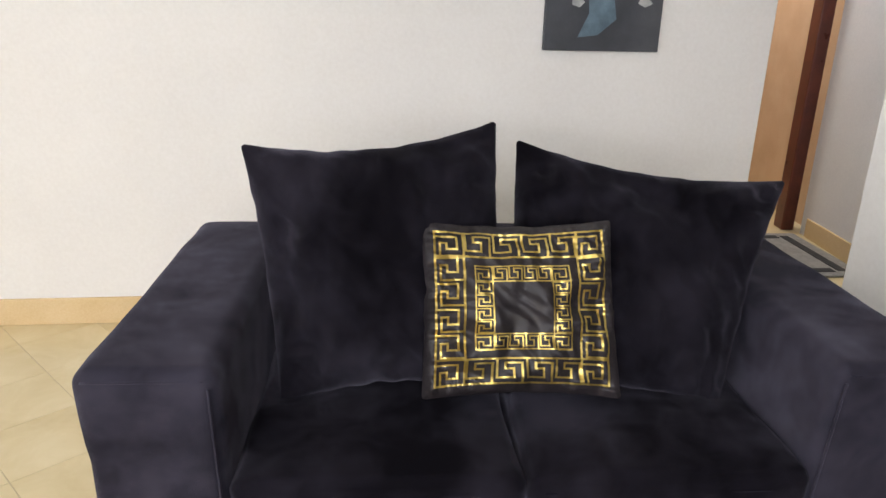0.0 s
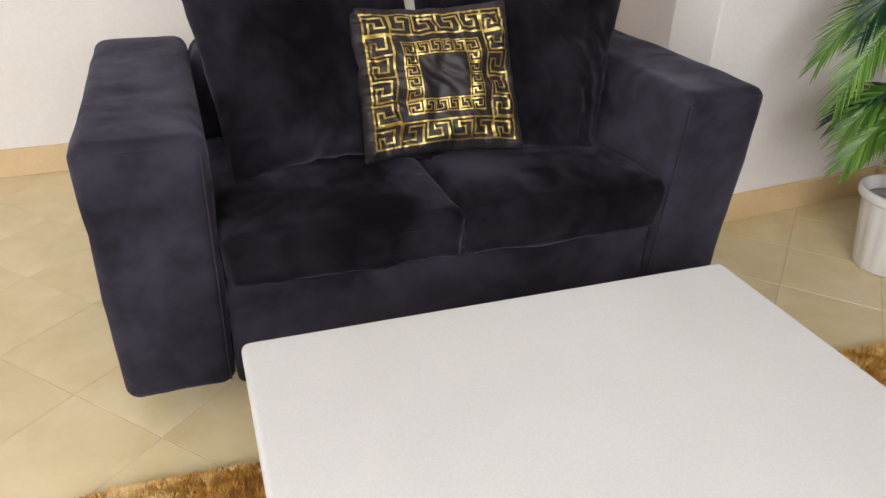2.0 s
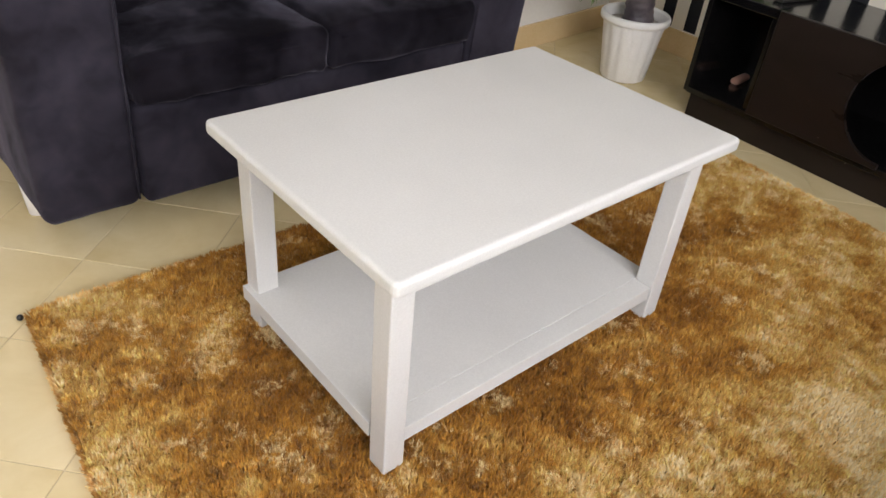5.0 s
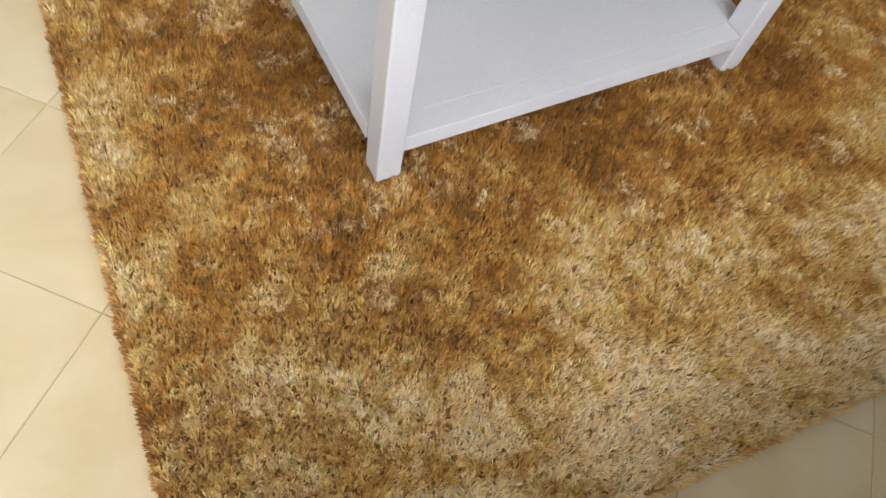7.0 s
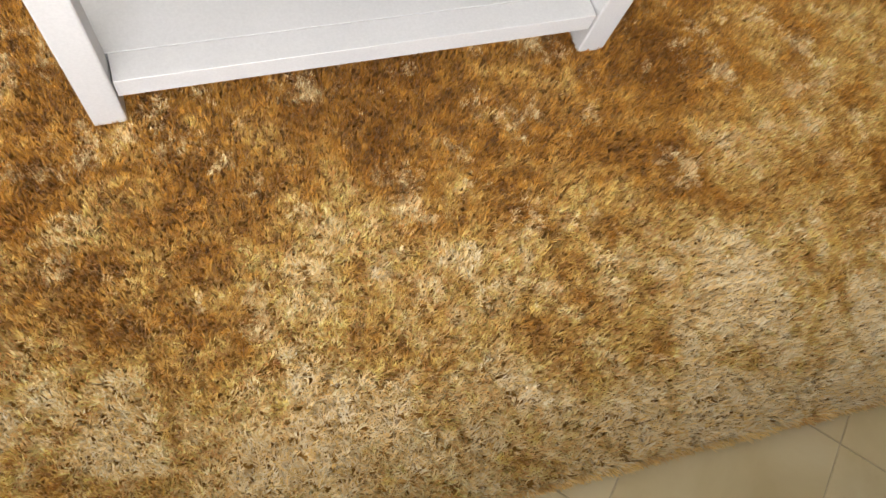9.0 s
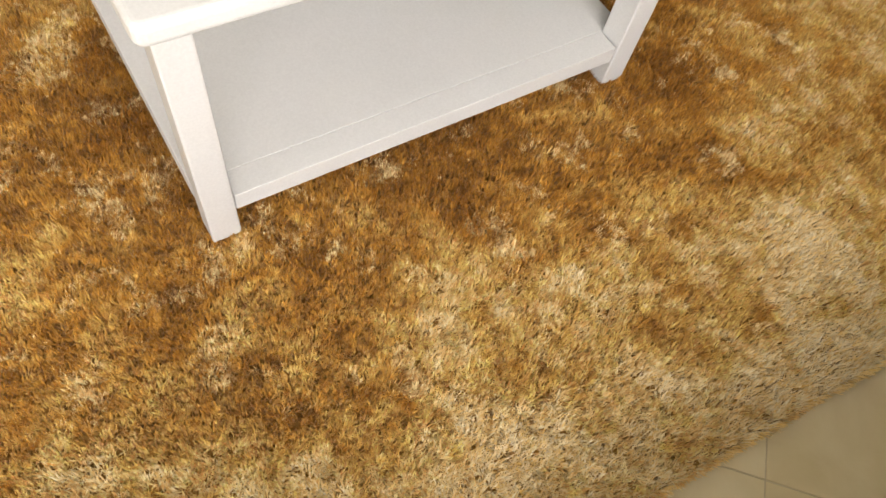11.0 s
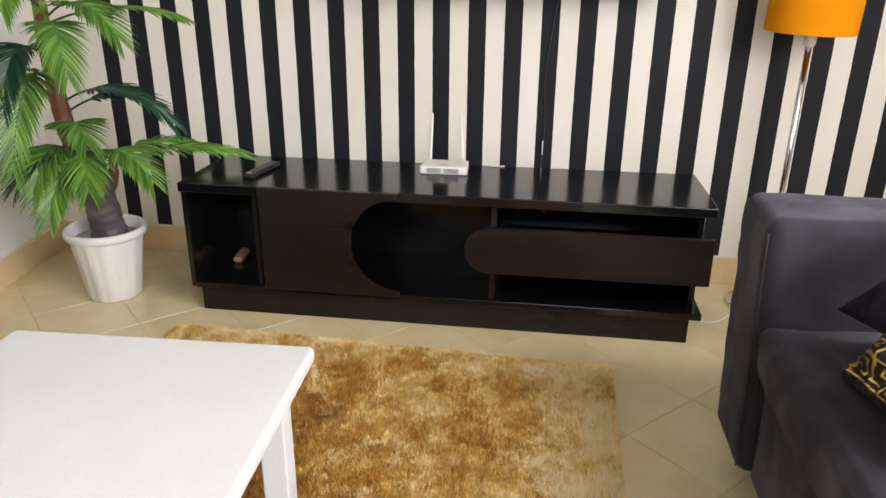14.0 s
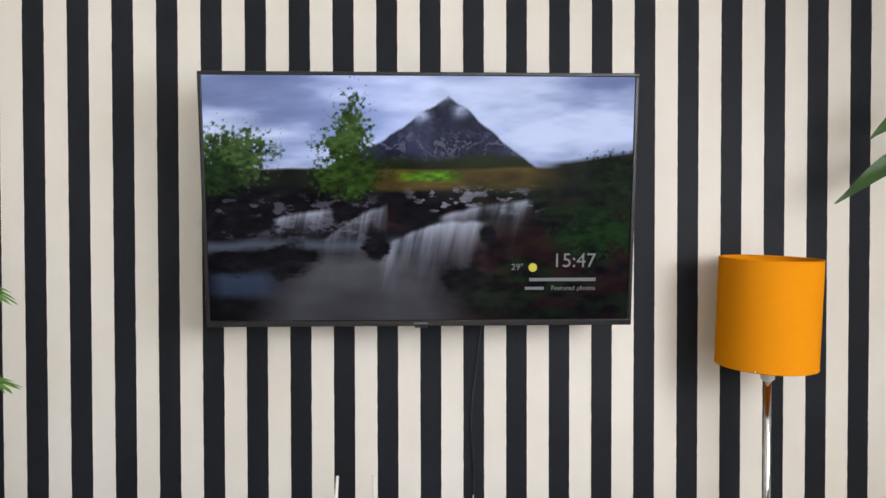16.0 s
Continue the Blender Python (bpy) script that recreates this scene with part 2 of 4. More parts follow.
def pile_material():
    m, nt, b = material("golden_shag", 0.65, 0, 0.25)
    v = world_coords(nt)
    n1 = noise_tex(nt, v, 3.2, 6, 0.70, 0.4)
    n2 = noise_tex(nt, v, 30, 5, 0.7, 0.4)
    n3 = noise_tex(nt, v, 9, 5, 0.65, 0.5)
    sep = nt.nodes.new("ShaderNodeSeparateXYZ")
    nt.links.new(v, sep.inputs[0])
    def tinted(axis, start, end, hi, lo):
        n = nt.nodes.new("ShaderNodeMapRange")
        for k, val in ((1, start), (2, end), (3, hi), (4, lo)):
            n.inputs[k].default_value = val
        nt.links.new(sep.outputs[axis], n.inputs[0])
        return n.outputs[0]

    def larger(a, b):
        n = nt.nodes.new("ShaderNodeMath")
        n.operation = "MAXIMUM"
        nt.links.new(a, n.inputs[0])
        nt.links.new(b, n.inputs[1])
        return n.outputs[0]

    # pile is paler along three sides; window light on the southern one is painted in
    pale_sides = larger(tinted("Y", 0.30, 0.92, 0.73, 0.40), larger(tinted("X", 0.40, 0.80, 0.55, 0.40), tinted("X", 1.85, 2.5, 0.40, 0.62)))
    fac = mix(nt, 0.34, mix(nt, 0.26, mix(nt, 0.5, n1, n3), n2), pale_sides)
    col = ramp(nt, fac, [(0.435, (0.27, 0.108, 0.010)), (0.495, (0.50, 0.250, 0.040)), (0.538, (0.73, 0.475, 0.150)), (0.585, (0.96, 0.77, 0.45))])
    flecks = ramp(nt, noise_tex(nt, v, 9.5, 9, 0.82, 0.2), [(0.55, (0, 0, 0)), (0.59, (1, 1, 1))])
    col = mix(nt, mix(nt, 0.75, (0, 0, 0), flecks), col, (0.95, 0.73, 0.40))
    at = nt.nodes.new("ShaderNodeAttribute")
    at.attribute_name = "tone"
    yarn = ramp(nt, at.outputs["Fac"], [(0.10, (0.31, 0.265, 0.20)), (0.45, (0.52, 0.515, 0.50)), (0.85, (0.84, 0.84, 0.85))])
    nt.links.new(mix(nt, 0.85, col, yarn, "OVERLAY"), b.inputs["Base Color"])
    b.inputs["Sheen Weight"].default_value = 0.25
    b.inputs["Sheen Tint"].default_value = (1, 0.85, 0.6, 1)
    return m


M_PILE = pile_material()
M_BACKING = blotchy("rug_backing", (0.34, 0.18, 0.04), (0.44, 0.25, 0.065), 14, 0.95, fine=300, bump_s=0.9)


def screen_material():
    m, nt, b = material("tv_screen_picture", 0.08, 0, 0.035)
    a = nt.nodes.new("ShaderNodeVertexColor")
    a.layer_name = "picture"
    b.inputs["Base Color"].default_value = (0.004, 0.004, 0.005, 1)
    nt.links.new(a.outputs[0], b.inputs["Emission Color"])
    b.inputs["Emission Strength"].default_value = 1.1
    return m


def glow(name, color, strength):
    m, nt, b = material(name, 0.3)
    b.inputs["Base Color"].default_value = (0.01, 0.01, 0.01, 1)
    b.inputs["Emission Color"].default_value = (*color, 1)
    b.inputs["Emission Strength"].default_value = strength
    return m


M_SCREEN = screen_material()
M_TEXT = glow("screen_lettering", (0.8, 0.82, 0.85), 0.2)
M_SUNDOT = glow("screen_sun_dot", (0.72, 0.62, 0.05), 0.8)


def glass_material():
    m, nt, b = material("window_glass", 0.02)
    b.inputs["Transmission Weight"].default_value = 1.0
    b.inputs["IOR"].default_value = 1.45
    return m


M_GLASS = glass_material()

# ---------------- mesh helpers ----------------


def finish(name, bm, mat, smooth=False):
    me = bpy.data.meshes.new(name)
    bmesh.ops.recalc_face_normals(bm, faces=bm.faces)
    bm.to_mesh(me)
    bm.free()
    me.materials.append(mat)
    if smooth:
        me.shade_smooth()
    return me


def part(name, bm, mat, parent=None, label="", smooth=False, loc=None):
    me = bm if isinstance(bm, bpy.types.Mesh) else finish(name, bm, mat, smooth)
    ob = new(name, me)
    if parent is not None:
        ob.parent = parent
    if loc is not None:
        ob.matrix_basis = loc if isinstance(loc, Matrix) else Matrix.Translation(loc)
    if label:
        tagged(ob, label)
    return ob


def box(x0, x1, y0, y1, z0, z1, bevel=0.0, seg=2, bm=None):
    own = bmesh.new()
    v = [own.verts.new(p) for p in ((x0, y0, z0), (x1, y0, z0), (x1, y1, z0), (x0, y1, z0), (x0, y0, z1), (x1, y0, z1), (x1, y1, z1), (x0, y1, z1))]
    for f in ((0, 3, 2, 1), (4, 5, 6, 7), (0, 1, 5, 4), (1, 2, 6, 5), (2, 3, 7, 6), (3, 0, 4, 7)):
        own.faces.new([v[i] for i in f])
    if bevel:
        bmesh.ops.bevel(own, geom=own.edges[:], offset=bevel, segments=seg, profile=0.5, affect="EDGES")
    if bm is None:
        return own
    me = bpy.data.meshes.new("tmp")
    own.to_mesh(me)
    own.free()
    bm.from_mesh(me)
    bpy.data.meshes.remove(me)
    return bm


def prism(points, z0, z1, bevel=0.0, seg=2):
    """Upright prism over a plan outline, counter-clockwise."""
    bm = bmesh.new()
    lo = [bm.verts.new((x, y, z0)) for x, y in points]
    hi = [bm.verts.new((x, y, z1)) for x, y in points]
    n = len(points)
    bm.faces.new(lo[::-1])
    bm.faces.new(hi)
    for i in range(n):
        bm.faces.new((lo[i], lo[(i + 1) % n], hi[(i + 1) % n], hi[i]))
    if bevel:
        bmesh.ops.bevel(bm, geom=bm.edges[:], offset=bevel, segments=seg, profile=0.5, affect="EDGES")
    return bm


def lathe(profile, n=40, bm=None, flute=0.0, flutes=0, capped=True):
    bm = bm or bmesh.new()
    rings = []
    for r, z in profile:
        ring = []
        for i in range(n):
            a = 2 * math.pi * i / n
            rr = r * (1 + flute * (abs(math.cos(a * flutes / 2)) - 0.5)) if flutes else r
            ring.append(bm.verts.new((rr * math.cos(a), rr * math.sin(a), z)))
        rings.append(ring)
    for a, b in zip(rings, rings[1:]):
        for i in range(n):
            bm.faces.new((a[i], a[(i + 1) % n], b[(i + 1) % n], b[i]))
    if capped:
        bm.faces.new(rings[0][::-1])
        bm.faces.new(rings[-1])
    return bm


def tube(points, radius, n=8, bm=None):
    """A round tube along points; radius may be a list."""
    bm = bm or bmesh.new()
    pts = [Vector(p) for p in points]
    rad = radius if isinstance(radius, (list, tuple)) else [radius] * len(pts)
    rings, up = [], Vector((0.13, 0.21, 1))
    for i, p in enumerate(pts):
        d = (pts[min(i + 1, len(pts) - 1)] - pts[max(i - 1, 0)]).normalized()
        a = d.cross(up)
        a = a.normalized() if a.length > 1e-4 else d.orthogonal().normalized()
        b = a.cross(d)
        rings.append([bm.verts.new(p + rad[i] * (a * math.cos(2 * math.pi * k / n) + b * math.sin(2 * math.pi * k / n))) for k in range(n)])
    for a, b in zip(rings, rings[1:]):
        for k in range(n):
            bm.faces.new((a[k], a[(k + 1) % n], b[(k + 1) % n], b[k]))
    bm.faces.new(rings[0][::-1])
    bm.faces.new(rings[-1])
    return bm


def curve_points(keys, n=24):
    """Smooth points through keys (Catmull-Rom)."""
    k = [Vector(p) for p in keys]
    k = [k[0] * 2 - k[1]] + k + [k[-1] * 2 - k[-2]]
    out = []
    for i in range(1, len(k) - 2):
        for s in range(n):
            t = s / n
            out.append(0.5 * ((2 * k[i]) + (k[i + 1] - k[i - 1]) * t + (2 * k[i - 1] - 5 * k[i] + 4 * k[i + 1] - k[i + 2]) * t * t + (3 * k[i] - k[i - 1] - 3 * k[i + 1] + k[i + 2]) * t ** 3))
    out.append(k[-2])
    return out


def soft_box(x0, x1, y0, y1, z0, z1, r, bulge=(0, 0, 0), wrinkle=0.0, seed=0, steps=14, top_bulge_only=False):
    """Upholstered block: rounded edges, bulging faces, faint creases."""
    c = Vector(((x0 + x1) / 2, (y0 + y1) / 2, (z0 + z1) / 2))
    h = Vector((x1 - x0, y1 - y0, z1 - z0)) / 2

    def samples(half):
        core = [-half + r + (2 * half - 2 * r) * i / steps for i in range(steps + 1)]
        return [-half + r - r * math.tan(math.pi / 4 * k / 4) for k in (4, 3, 2, 1)] + core + [half - r + r * math.tan(math.pi / 4 * k / 4) for k in (1, 2, 3, 4)]

    s = [samples(v) for v in h]
    bm = bmesh.new()
    for ax in range(3):
        a, b = [i for i in range(3) if i != ax]
        for side in (-1, 1):
            grid = []
            for ua in s[a]:
                row = []
                for ub in s[b]:
                    p = Vector((0, 0, 0))
                    p[ax], p[a], p[b] = side * h[ax], ua, ub
                    q = Vector([max(-h[i] + r, min(h[i] - r, p[i])) for i in range(3)])
                    d = p - q
                    p2 = q + d.normalized() * r if d.length > 1e-9 else p
                    fa, fb = 1 - (ua / h[a]) ** 2, 1 - (ub / h[b]) ** 2
                    bul = bulge[ax] * max(0, fa) ** 0.6 * max(0, fb) ** 0.6
                    if top_bulge_only and ax == 2 and side < 0:
                        bul = 0
                    p2[ax] += side * bul
                    if wrinkle:
                        w = c + p2
                        nz = noise.noise(w * 7 + Vector((seed, 0, 0))) + 0.5 * noise.noise(Vector((w.x * 22, w.y * 9, w.z * 22 + seed)))
                        p2 += (d.normalized() if d.length > 1e-9 else Vector((0, 0, 0))) * wrinkle * nz
                    row.append(bm.verts.new(c + p2))
                grid.append(row)
            for i in range(len(grid) - 1):
                for j in range(len(grid[0]) - 1):
                    bm.faces.new((grid[i][j], grid[i + 1][j], grid[i + 1][j + 1], grid[i][j + 1]))
    bmesh.ops.remove_doubles(bm, verts=bm.verts, dist=0.0004)
    return bm


def pillow_surface(corners, thick, pinch, seed, wrinkle=0.006, tip=0.09):
    """Function (u, v, side) -> point on a stuffed cushion with corners tl, tr, br, bl."""
    tl, tr, br, bl = [Vector(c) for c in corners]
    normal = (bl - tl).cross(tr - tl).normalized()

    def at(u, v, side, lift=0.0):
        a, b = 2 * u - 1, 2 * v - 1
        ra, rb = max(0.0, abs(a) - 1 + tip), max(0.0, abs(b) - 1 + tip)
        if ra > 0 and rb > 0:  # rounded corner
            shrink = max(ra, rb) / math.hypot(ra, rb)
            a = math.copysign(1 - tip + ra * shrink, a)
            b = math.copysign(1 - tip + rb * shrink, b)
            u, v = (a + 1) / 2, (b + 1) / 2
        u2 = 0.5 + (u - 0.5) * (1 - 0.6 * pinch * (1 - b * b))
        v2 = 0.5 + (v - 0.5) * (1 - 1.6 * pinch * (1 - a * a))
        rim = max(abs(a), abs(b)) ** 6
        u2 += 0.35 * wrinkle * rim * noise.noise(Vector((seed * 3, b * 7, a))) * (1 - b * b)
        v2 += 0.35 * wrinkle * rim * noise.noise(Vector((a * 7, seed * 5, b))) * (1 - a * a)
        base = (tl * (1 - u2) + tr * u2) * (1 - v2) + (bl * (1 - u2) + br * u2) * v2
        f = max(0.0, (1 - a ** 4) * (1 - b ** 4)) ** 0.55 * (0.72 + 0.28 * (1 - a * a) * (1 - b * b))
        edge = min(1 - abs(a), 1 - abs(b))
        cr = noise.noise(Vector((a * 3.1 + seed, b * 3.1, seed))) * 1.2 + 0.6 * noise.noise(Vector((a * 8 + seed, b * 3, seed * 2)))
        k = max(0.0, min(1.0, edge * 5)) * (1.3 - 0.6 * min(1, edge * 1.5))
        cr += 1.1 * noise.noise(Vector((a * 1.3 + seed, b * 15, seed))) * math.exp(-4 * (1 - abs(a))) + 0.9 * noise.noise(Vector((a * 15, b * 1.3 + seed, seed))) * math.exp(-5 * (1 - abs(b)))
        cr += 1.0 * noise.noise(Vector((a * 9 - b * 9 + seed, (a + b) * 1.2, seed + 8))) * max(0.0, a * a * b * b - 0.25) * 1.6
        cr -= 0.8 * abs(noise.noise(Vector((a * 2.2 + b * 1.4 + seed, (b - a) * 5, seed + 4))))
        return base + normal * (side * thick * f + (wrinkle * cr * k if side > 0 else 0) + side * lift)

    return at


def pillow_mesh(at, n=46):
    bm = bmesh.new()
    g = {}
    for side in (1, -1):
        for i in range(n + 1):
            for j in range(n + 1):
                rim = i in (0, n) or j in (0, n)
                if rim and side == -1:
                    g[side, i, j] = g[1, i, j]
                    continue
                e = lambda t: 0.5 - 0.5 * math.cos(math.pi * t) * (0.55 + 0.45 * abs(math.cos(math.pi * t)))
                g[side, i, j] = bm.verts.new(at(e(i / n), e(j / n), side))
        for i in range(n):
            for j in range(n):
                q = (g[side, i, j], g[side, i + 1, j], g[side, i + 1, j + 1], g[side, i, j + 1])
                bm.faces.new(q if side > 0 else q[::-1])
    return bm


def wall_strip(name, p0, p1, thick, z0, z1, mat, bevel=0.0):
    """Upright slab from p0 to p1; its thickness lies to the left of that way."""
    a, b = Vector((*p0, 0)), Vector((*p1, 0))
    n = Vector((0, 0, 1)).cross(b - a).normalized() * thick
    pts = [tuple(v.xy) for v in (a, b, b + n, a + n)]
    return tagged(part(name, prism(pts, z0, z1, bevel), mat), kind="structure")


def thing(name, label, category, at=None, group=""):
    ob = new(name)
    ob.empty_display_size = 0.1
    if at is not None:
        ob.matrix_basis = at
    return tagged(ob, label, category, group)


# ---------------- setting ----------------
H = 2.75
NE0, NE1 = (2.300, 2.437), (3.33, 2.575)     # face of the short wall behind the palm
NW0, NW1 = (-2.4, 3.27), (2.466, 3.758)       # face of the long wall behind the loveseat
slab = tagged(part("floor", box(-2.5, 3.75, -1.55, 6.5, -0.12, -0.0015), M_GROUT), "grout bed under diagonal beige tiles", kind="structure")
tagged(part("ceiling", box(-2.6, 3.8, -1.7, 6.6, H, H + 0.12), M_CEIL), kind="structure")
tagged(part("wall_east", box(3.33, 3.53, -1.5, 2.66, 0, H), M_STRIPE), "wall painted in charcoal and cream vertical stripes", kind="structure")
tagged(part("wall_corridor_east", box(3.36, 3.56, 2.66, 4.9, 0, H), M_CORRIDOR), kind="structure")
wall_strip("wall_north_east", NE0, NE1, 0.21, 0, H, M_PLASTER, 0.004)
wall_strip("wall_north_west", NW0, NW1, 0.2, 0, H, M_PLASTER, 0.004)
tagged(part("wall_corridor_west", box(2.286, 2.486, 3.97, 4.9, 0, H), M_CORRIDOR), kind="structure")
# end wall of the corridor with a doorway
dw = box(2.286, 2.50, 4.9, 5.05, 0, H)
box(2.50, 3.36, 4.9, 5.05, 2.1, H, bm=dw)
tagged(part("wall_corridor_end", dw, M_CORRIDOR), kind="structure")
bath = box(2.0, 3.75, 6.25, 6.4, 0, H)
box(3.45, 3.6, 5.05, 6.25, 0, H, bm=bath)
box(2.0, 2.15, 5.05, 6.25, 0, H, bm=bath)
bath_wall = tagged(part("wall_bathroom", bath, M_BATH), "tan tiled bathroom wall", kind="structure")
door = tagged(new("door_frame_1"), "dark red mahogany door frame", "door frame", kind="structure")
part("jamb", box(3.268, 3.345, 4.95, 5.06, 0, 2.12, 0.008), M_MAHOG, door)
part("jamb", box(2.50, 2.62, 4.84, 5.06, 0, 2.12, 0.008), M_MAHOG, door)
part("lintel", box(2.624, 3.264, 4.84, 5.06, 2.0, 2.12, 0.008), M_MAHOG, door)

# west wall with a wide window, south wall with a window
wx = -2.3
ww = box(wx - 0.2, wx, -1.5, -1.2, 0, H)
box(wx - 0.2, wx, 1.8, 3.5, 0, H, bm=ww)
box(wx - 0.2, wx, -1.2, 1.8, 0, 0.4, bm=ww)
box(wx - 0.2, wx, -1.2, 1.8, 2.55, H, bm=ww)
tagged(part("wall_west", ww, M_PLASTER), kind="structure")
sy = -1.35
sw = box(-2.5, -0.90, sy - 0.2, sy, 0, H)
box(1.80, 3.53, sy - 0.2, sy, 0, H, bm=sw)
box(-0.90, 1.80, sy - 0.2, sy, 0, 1.1, bm=sw)
box(-0.90, 1.80, sy - 0.2, sy, 2.5, H, bm=sw)
tagged(part("wall_south", sw, M_PLASTER), kind="structure")


def window(name, w, h, m):
    ob = tagged(new(name), kind="structure")
    ob.matrix_basis = m
    for x in (-w / 2, -0.02, w / 2 - 0.04):
        part("frame", box(x, x + 0.04, -0.03, 0.03, 0, h, 0.004), M_FRAME, ob)
    for z in (0, h - 0.04):
        part("frame", box(-w / 2 + 0.042, -0.022, -0.028, 0.028, z, z + 0.04, 0.004), M_FRAME, ob)
        part("frame", box(0.022, w / 2 - 0.042, -0.028, 0.028, z, z + 0.04, 0.004), M_FRAME, ob)
    for x0, x1 in ((-w / 2 + 0.045, -0.025), (0.025, w / 2 - 0.045)):
        p = part("pane", box(x0, x1, -0.004, 0.004, 0.045, h - 0.045), M_GLASS, ob)
        p.visible_shadow = False


window("window_1", 3.0, 2.15, pose(wx - 0.12, 0.3, 0.4, 0, 0, 90))
window("window_2", 2.7, 1.4, pose(0.45, sy - 0.12, 1.1))

# skirting
SK = 0.112


def skirting(p0, p1, side=-0.012):
    a, b = Vector((*p0, 0)), Vector((*p1, 0))
    n = Vector((0, 0, 1)).cross(b - a).normalized() * side
    pts = [tuple(v.xy) for v in (a + n, b + n, b - n * 0.2, a - n * 0.2)]
    tagged(part("baseboard", prism(pts, 0, SK, 0.002, 1), M_SKIRT), kind="structure")


skirting(NE0, (3.318, 2.5735))
skirting(NW0, NW1)
skirting((3.33, 2.56), (3.33, -1.33))
skirting((3.36, 4.83), (3.36, 2.8))
skirting((2.272, 2.645), (2.300, 2.449))

# ---------------- sofas ----------------


def sofa(name, label, m, width, seats, mat, depth=0.86, arm_w=0.235, arm_h=0.712, group="", lean=0.055, seat_mat=None):
    ob = thing(name, label, "sofa", m, group)
    base_z = 0.095
    sw_ = (width - 2 * arm_w) / seats
    for k, x in enumerate((0.0, width - arm_w)):
        bm = soft_box(x, x + arm_w, 0, depth, base_z, arm_h, 0.032, (0.004, 0.006, 0.004), 0.004, seed=3 + 5 * k)
        for v in bm.verts:  # the front leans out towards the top
            if v.co.y < depth * 0.5:
                v.co.y += lean * (1 - (v.co.z - base_z) / (arm_h - base_z)) * (1 - v.co.y / (depth * 0.5))
        arm = part("arm", bm, mat, ob, smooth=True)
        xi = x + (arm_w - 0.012 if k == 0 else 0.012)
        part("seam", tube([(xi, -0.001 + lean * (1 - t), base_z + 0.02 + t * (arm_h - base_z - 0.05)) for t in [i / 12 for i in range(13)]], 0.0025, 6), mat, arm, smooth=True)
        part("seam", tube([(x + 0.02 + t * (arm_w - 0.04), 0.004, arm_h - 0.018) for t in [i / 8 for i in range(9)]], 0.002, 6), mat, arm, smooth=True)
    part("base", soft_box(arm_w + 0.002, width - arm_w - 0.002, 0.045, depth - 0.02, base_z, 0.36, 0.02, (0, 0.004, 0), 0.003, 9), mat, ob, smooth=True)
    part("back", soft_box(arm_w + 0.002, width - arm_w - 0.002, depth - 0.20, depth, base_z + 0.26, arm_h, 0.045, (0, 0.012, 0.006), 0.004, 11), mat, ob, smooth=True)
    for i in range(seats):
        x0 = arm_w + i * sw_ + 0.004
        bm = soft_box(x0, x0 + sw_ - 0.008, 0.012, depth - 0.2, 0.362, 0.484, 0.022, (0.002, 0.010, 0.030), 0.011, 21 + 7 * i, 20, True)
        seat = part("seat_cushion", bm, seat_mat or mat, ob, smooth=True)
        part("piping", tube([(x0 + 0.03 + t * (sw_ - 0.07), 0.010, 0.456) for t in [j / 16 for j in range(17)]], 0.003, 6), seat_mat or mat, seat, smooth=True)
    for x in (0.035, width - 0.035):
        for y in (0.31, depth - 0.08):
            part("foot", lathe([(0.018, 0), (0.024, 0.004), (0.030, 0.098)], 16), M_POT, ob, "short white plastic foot", True, (x, y, 0))
    return ob


SOFA_M = pose(0.512, 1.785, 0, 0, 0, 2.7)
sofa("loveseat", "two-seat navy velvet sofa with square arms", SOFA_M, 1.53, 2, M_VELVET, seat_mat=M_VELVET_SHADED)
sofa("three_seat_sofa", "charcoal velvet sofa facing the coffee table", pose(2.195, -0.016, 0, 0, 0, 180), 1.99, 2, M_VELVET2, lean=0.02)


def cushion(name, label, corners, thick, pinch, seed, mat, wrinkle=0.008, n=60, tip=0.05):
    at = pillow_surface(corners, thick, pinch, seed, wrinkle, tip)
    ob = part(name, pillow_mesh(at, n), mat, smooth=True)
    tagged(ob, label, "cushion", "cushions")
    return ob, at


cushion("large_cushion", "large navy velvet cushion leaning in the loveseat", ((0.690, 2.27, 0.995), (1.235, 2.34, 1.045), (1.275, 2.10, 0.50), (0.790, 2.07, 0.49)), 0.105, 0.085, 1.7, M_VELVET_SHADED, 0.025)
cushion("large_cushion", "large dark navy velvet cushion leaning beside the other", ((1.290, 2.42, 0.990), (1.895, 2.33, 0.925), (1.715, 2.09, 0.475), (1.235, 2.14, 0.48)), 0.105, 0.085, 5.2, M_VELVET_SHADED, 0.025)


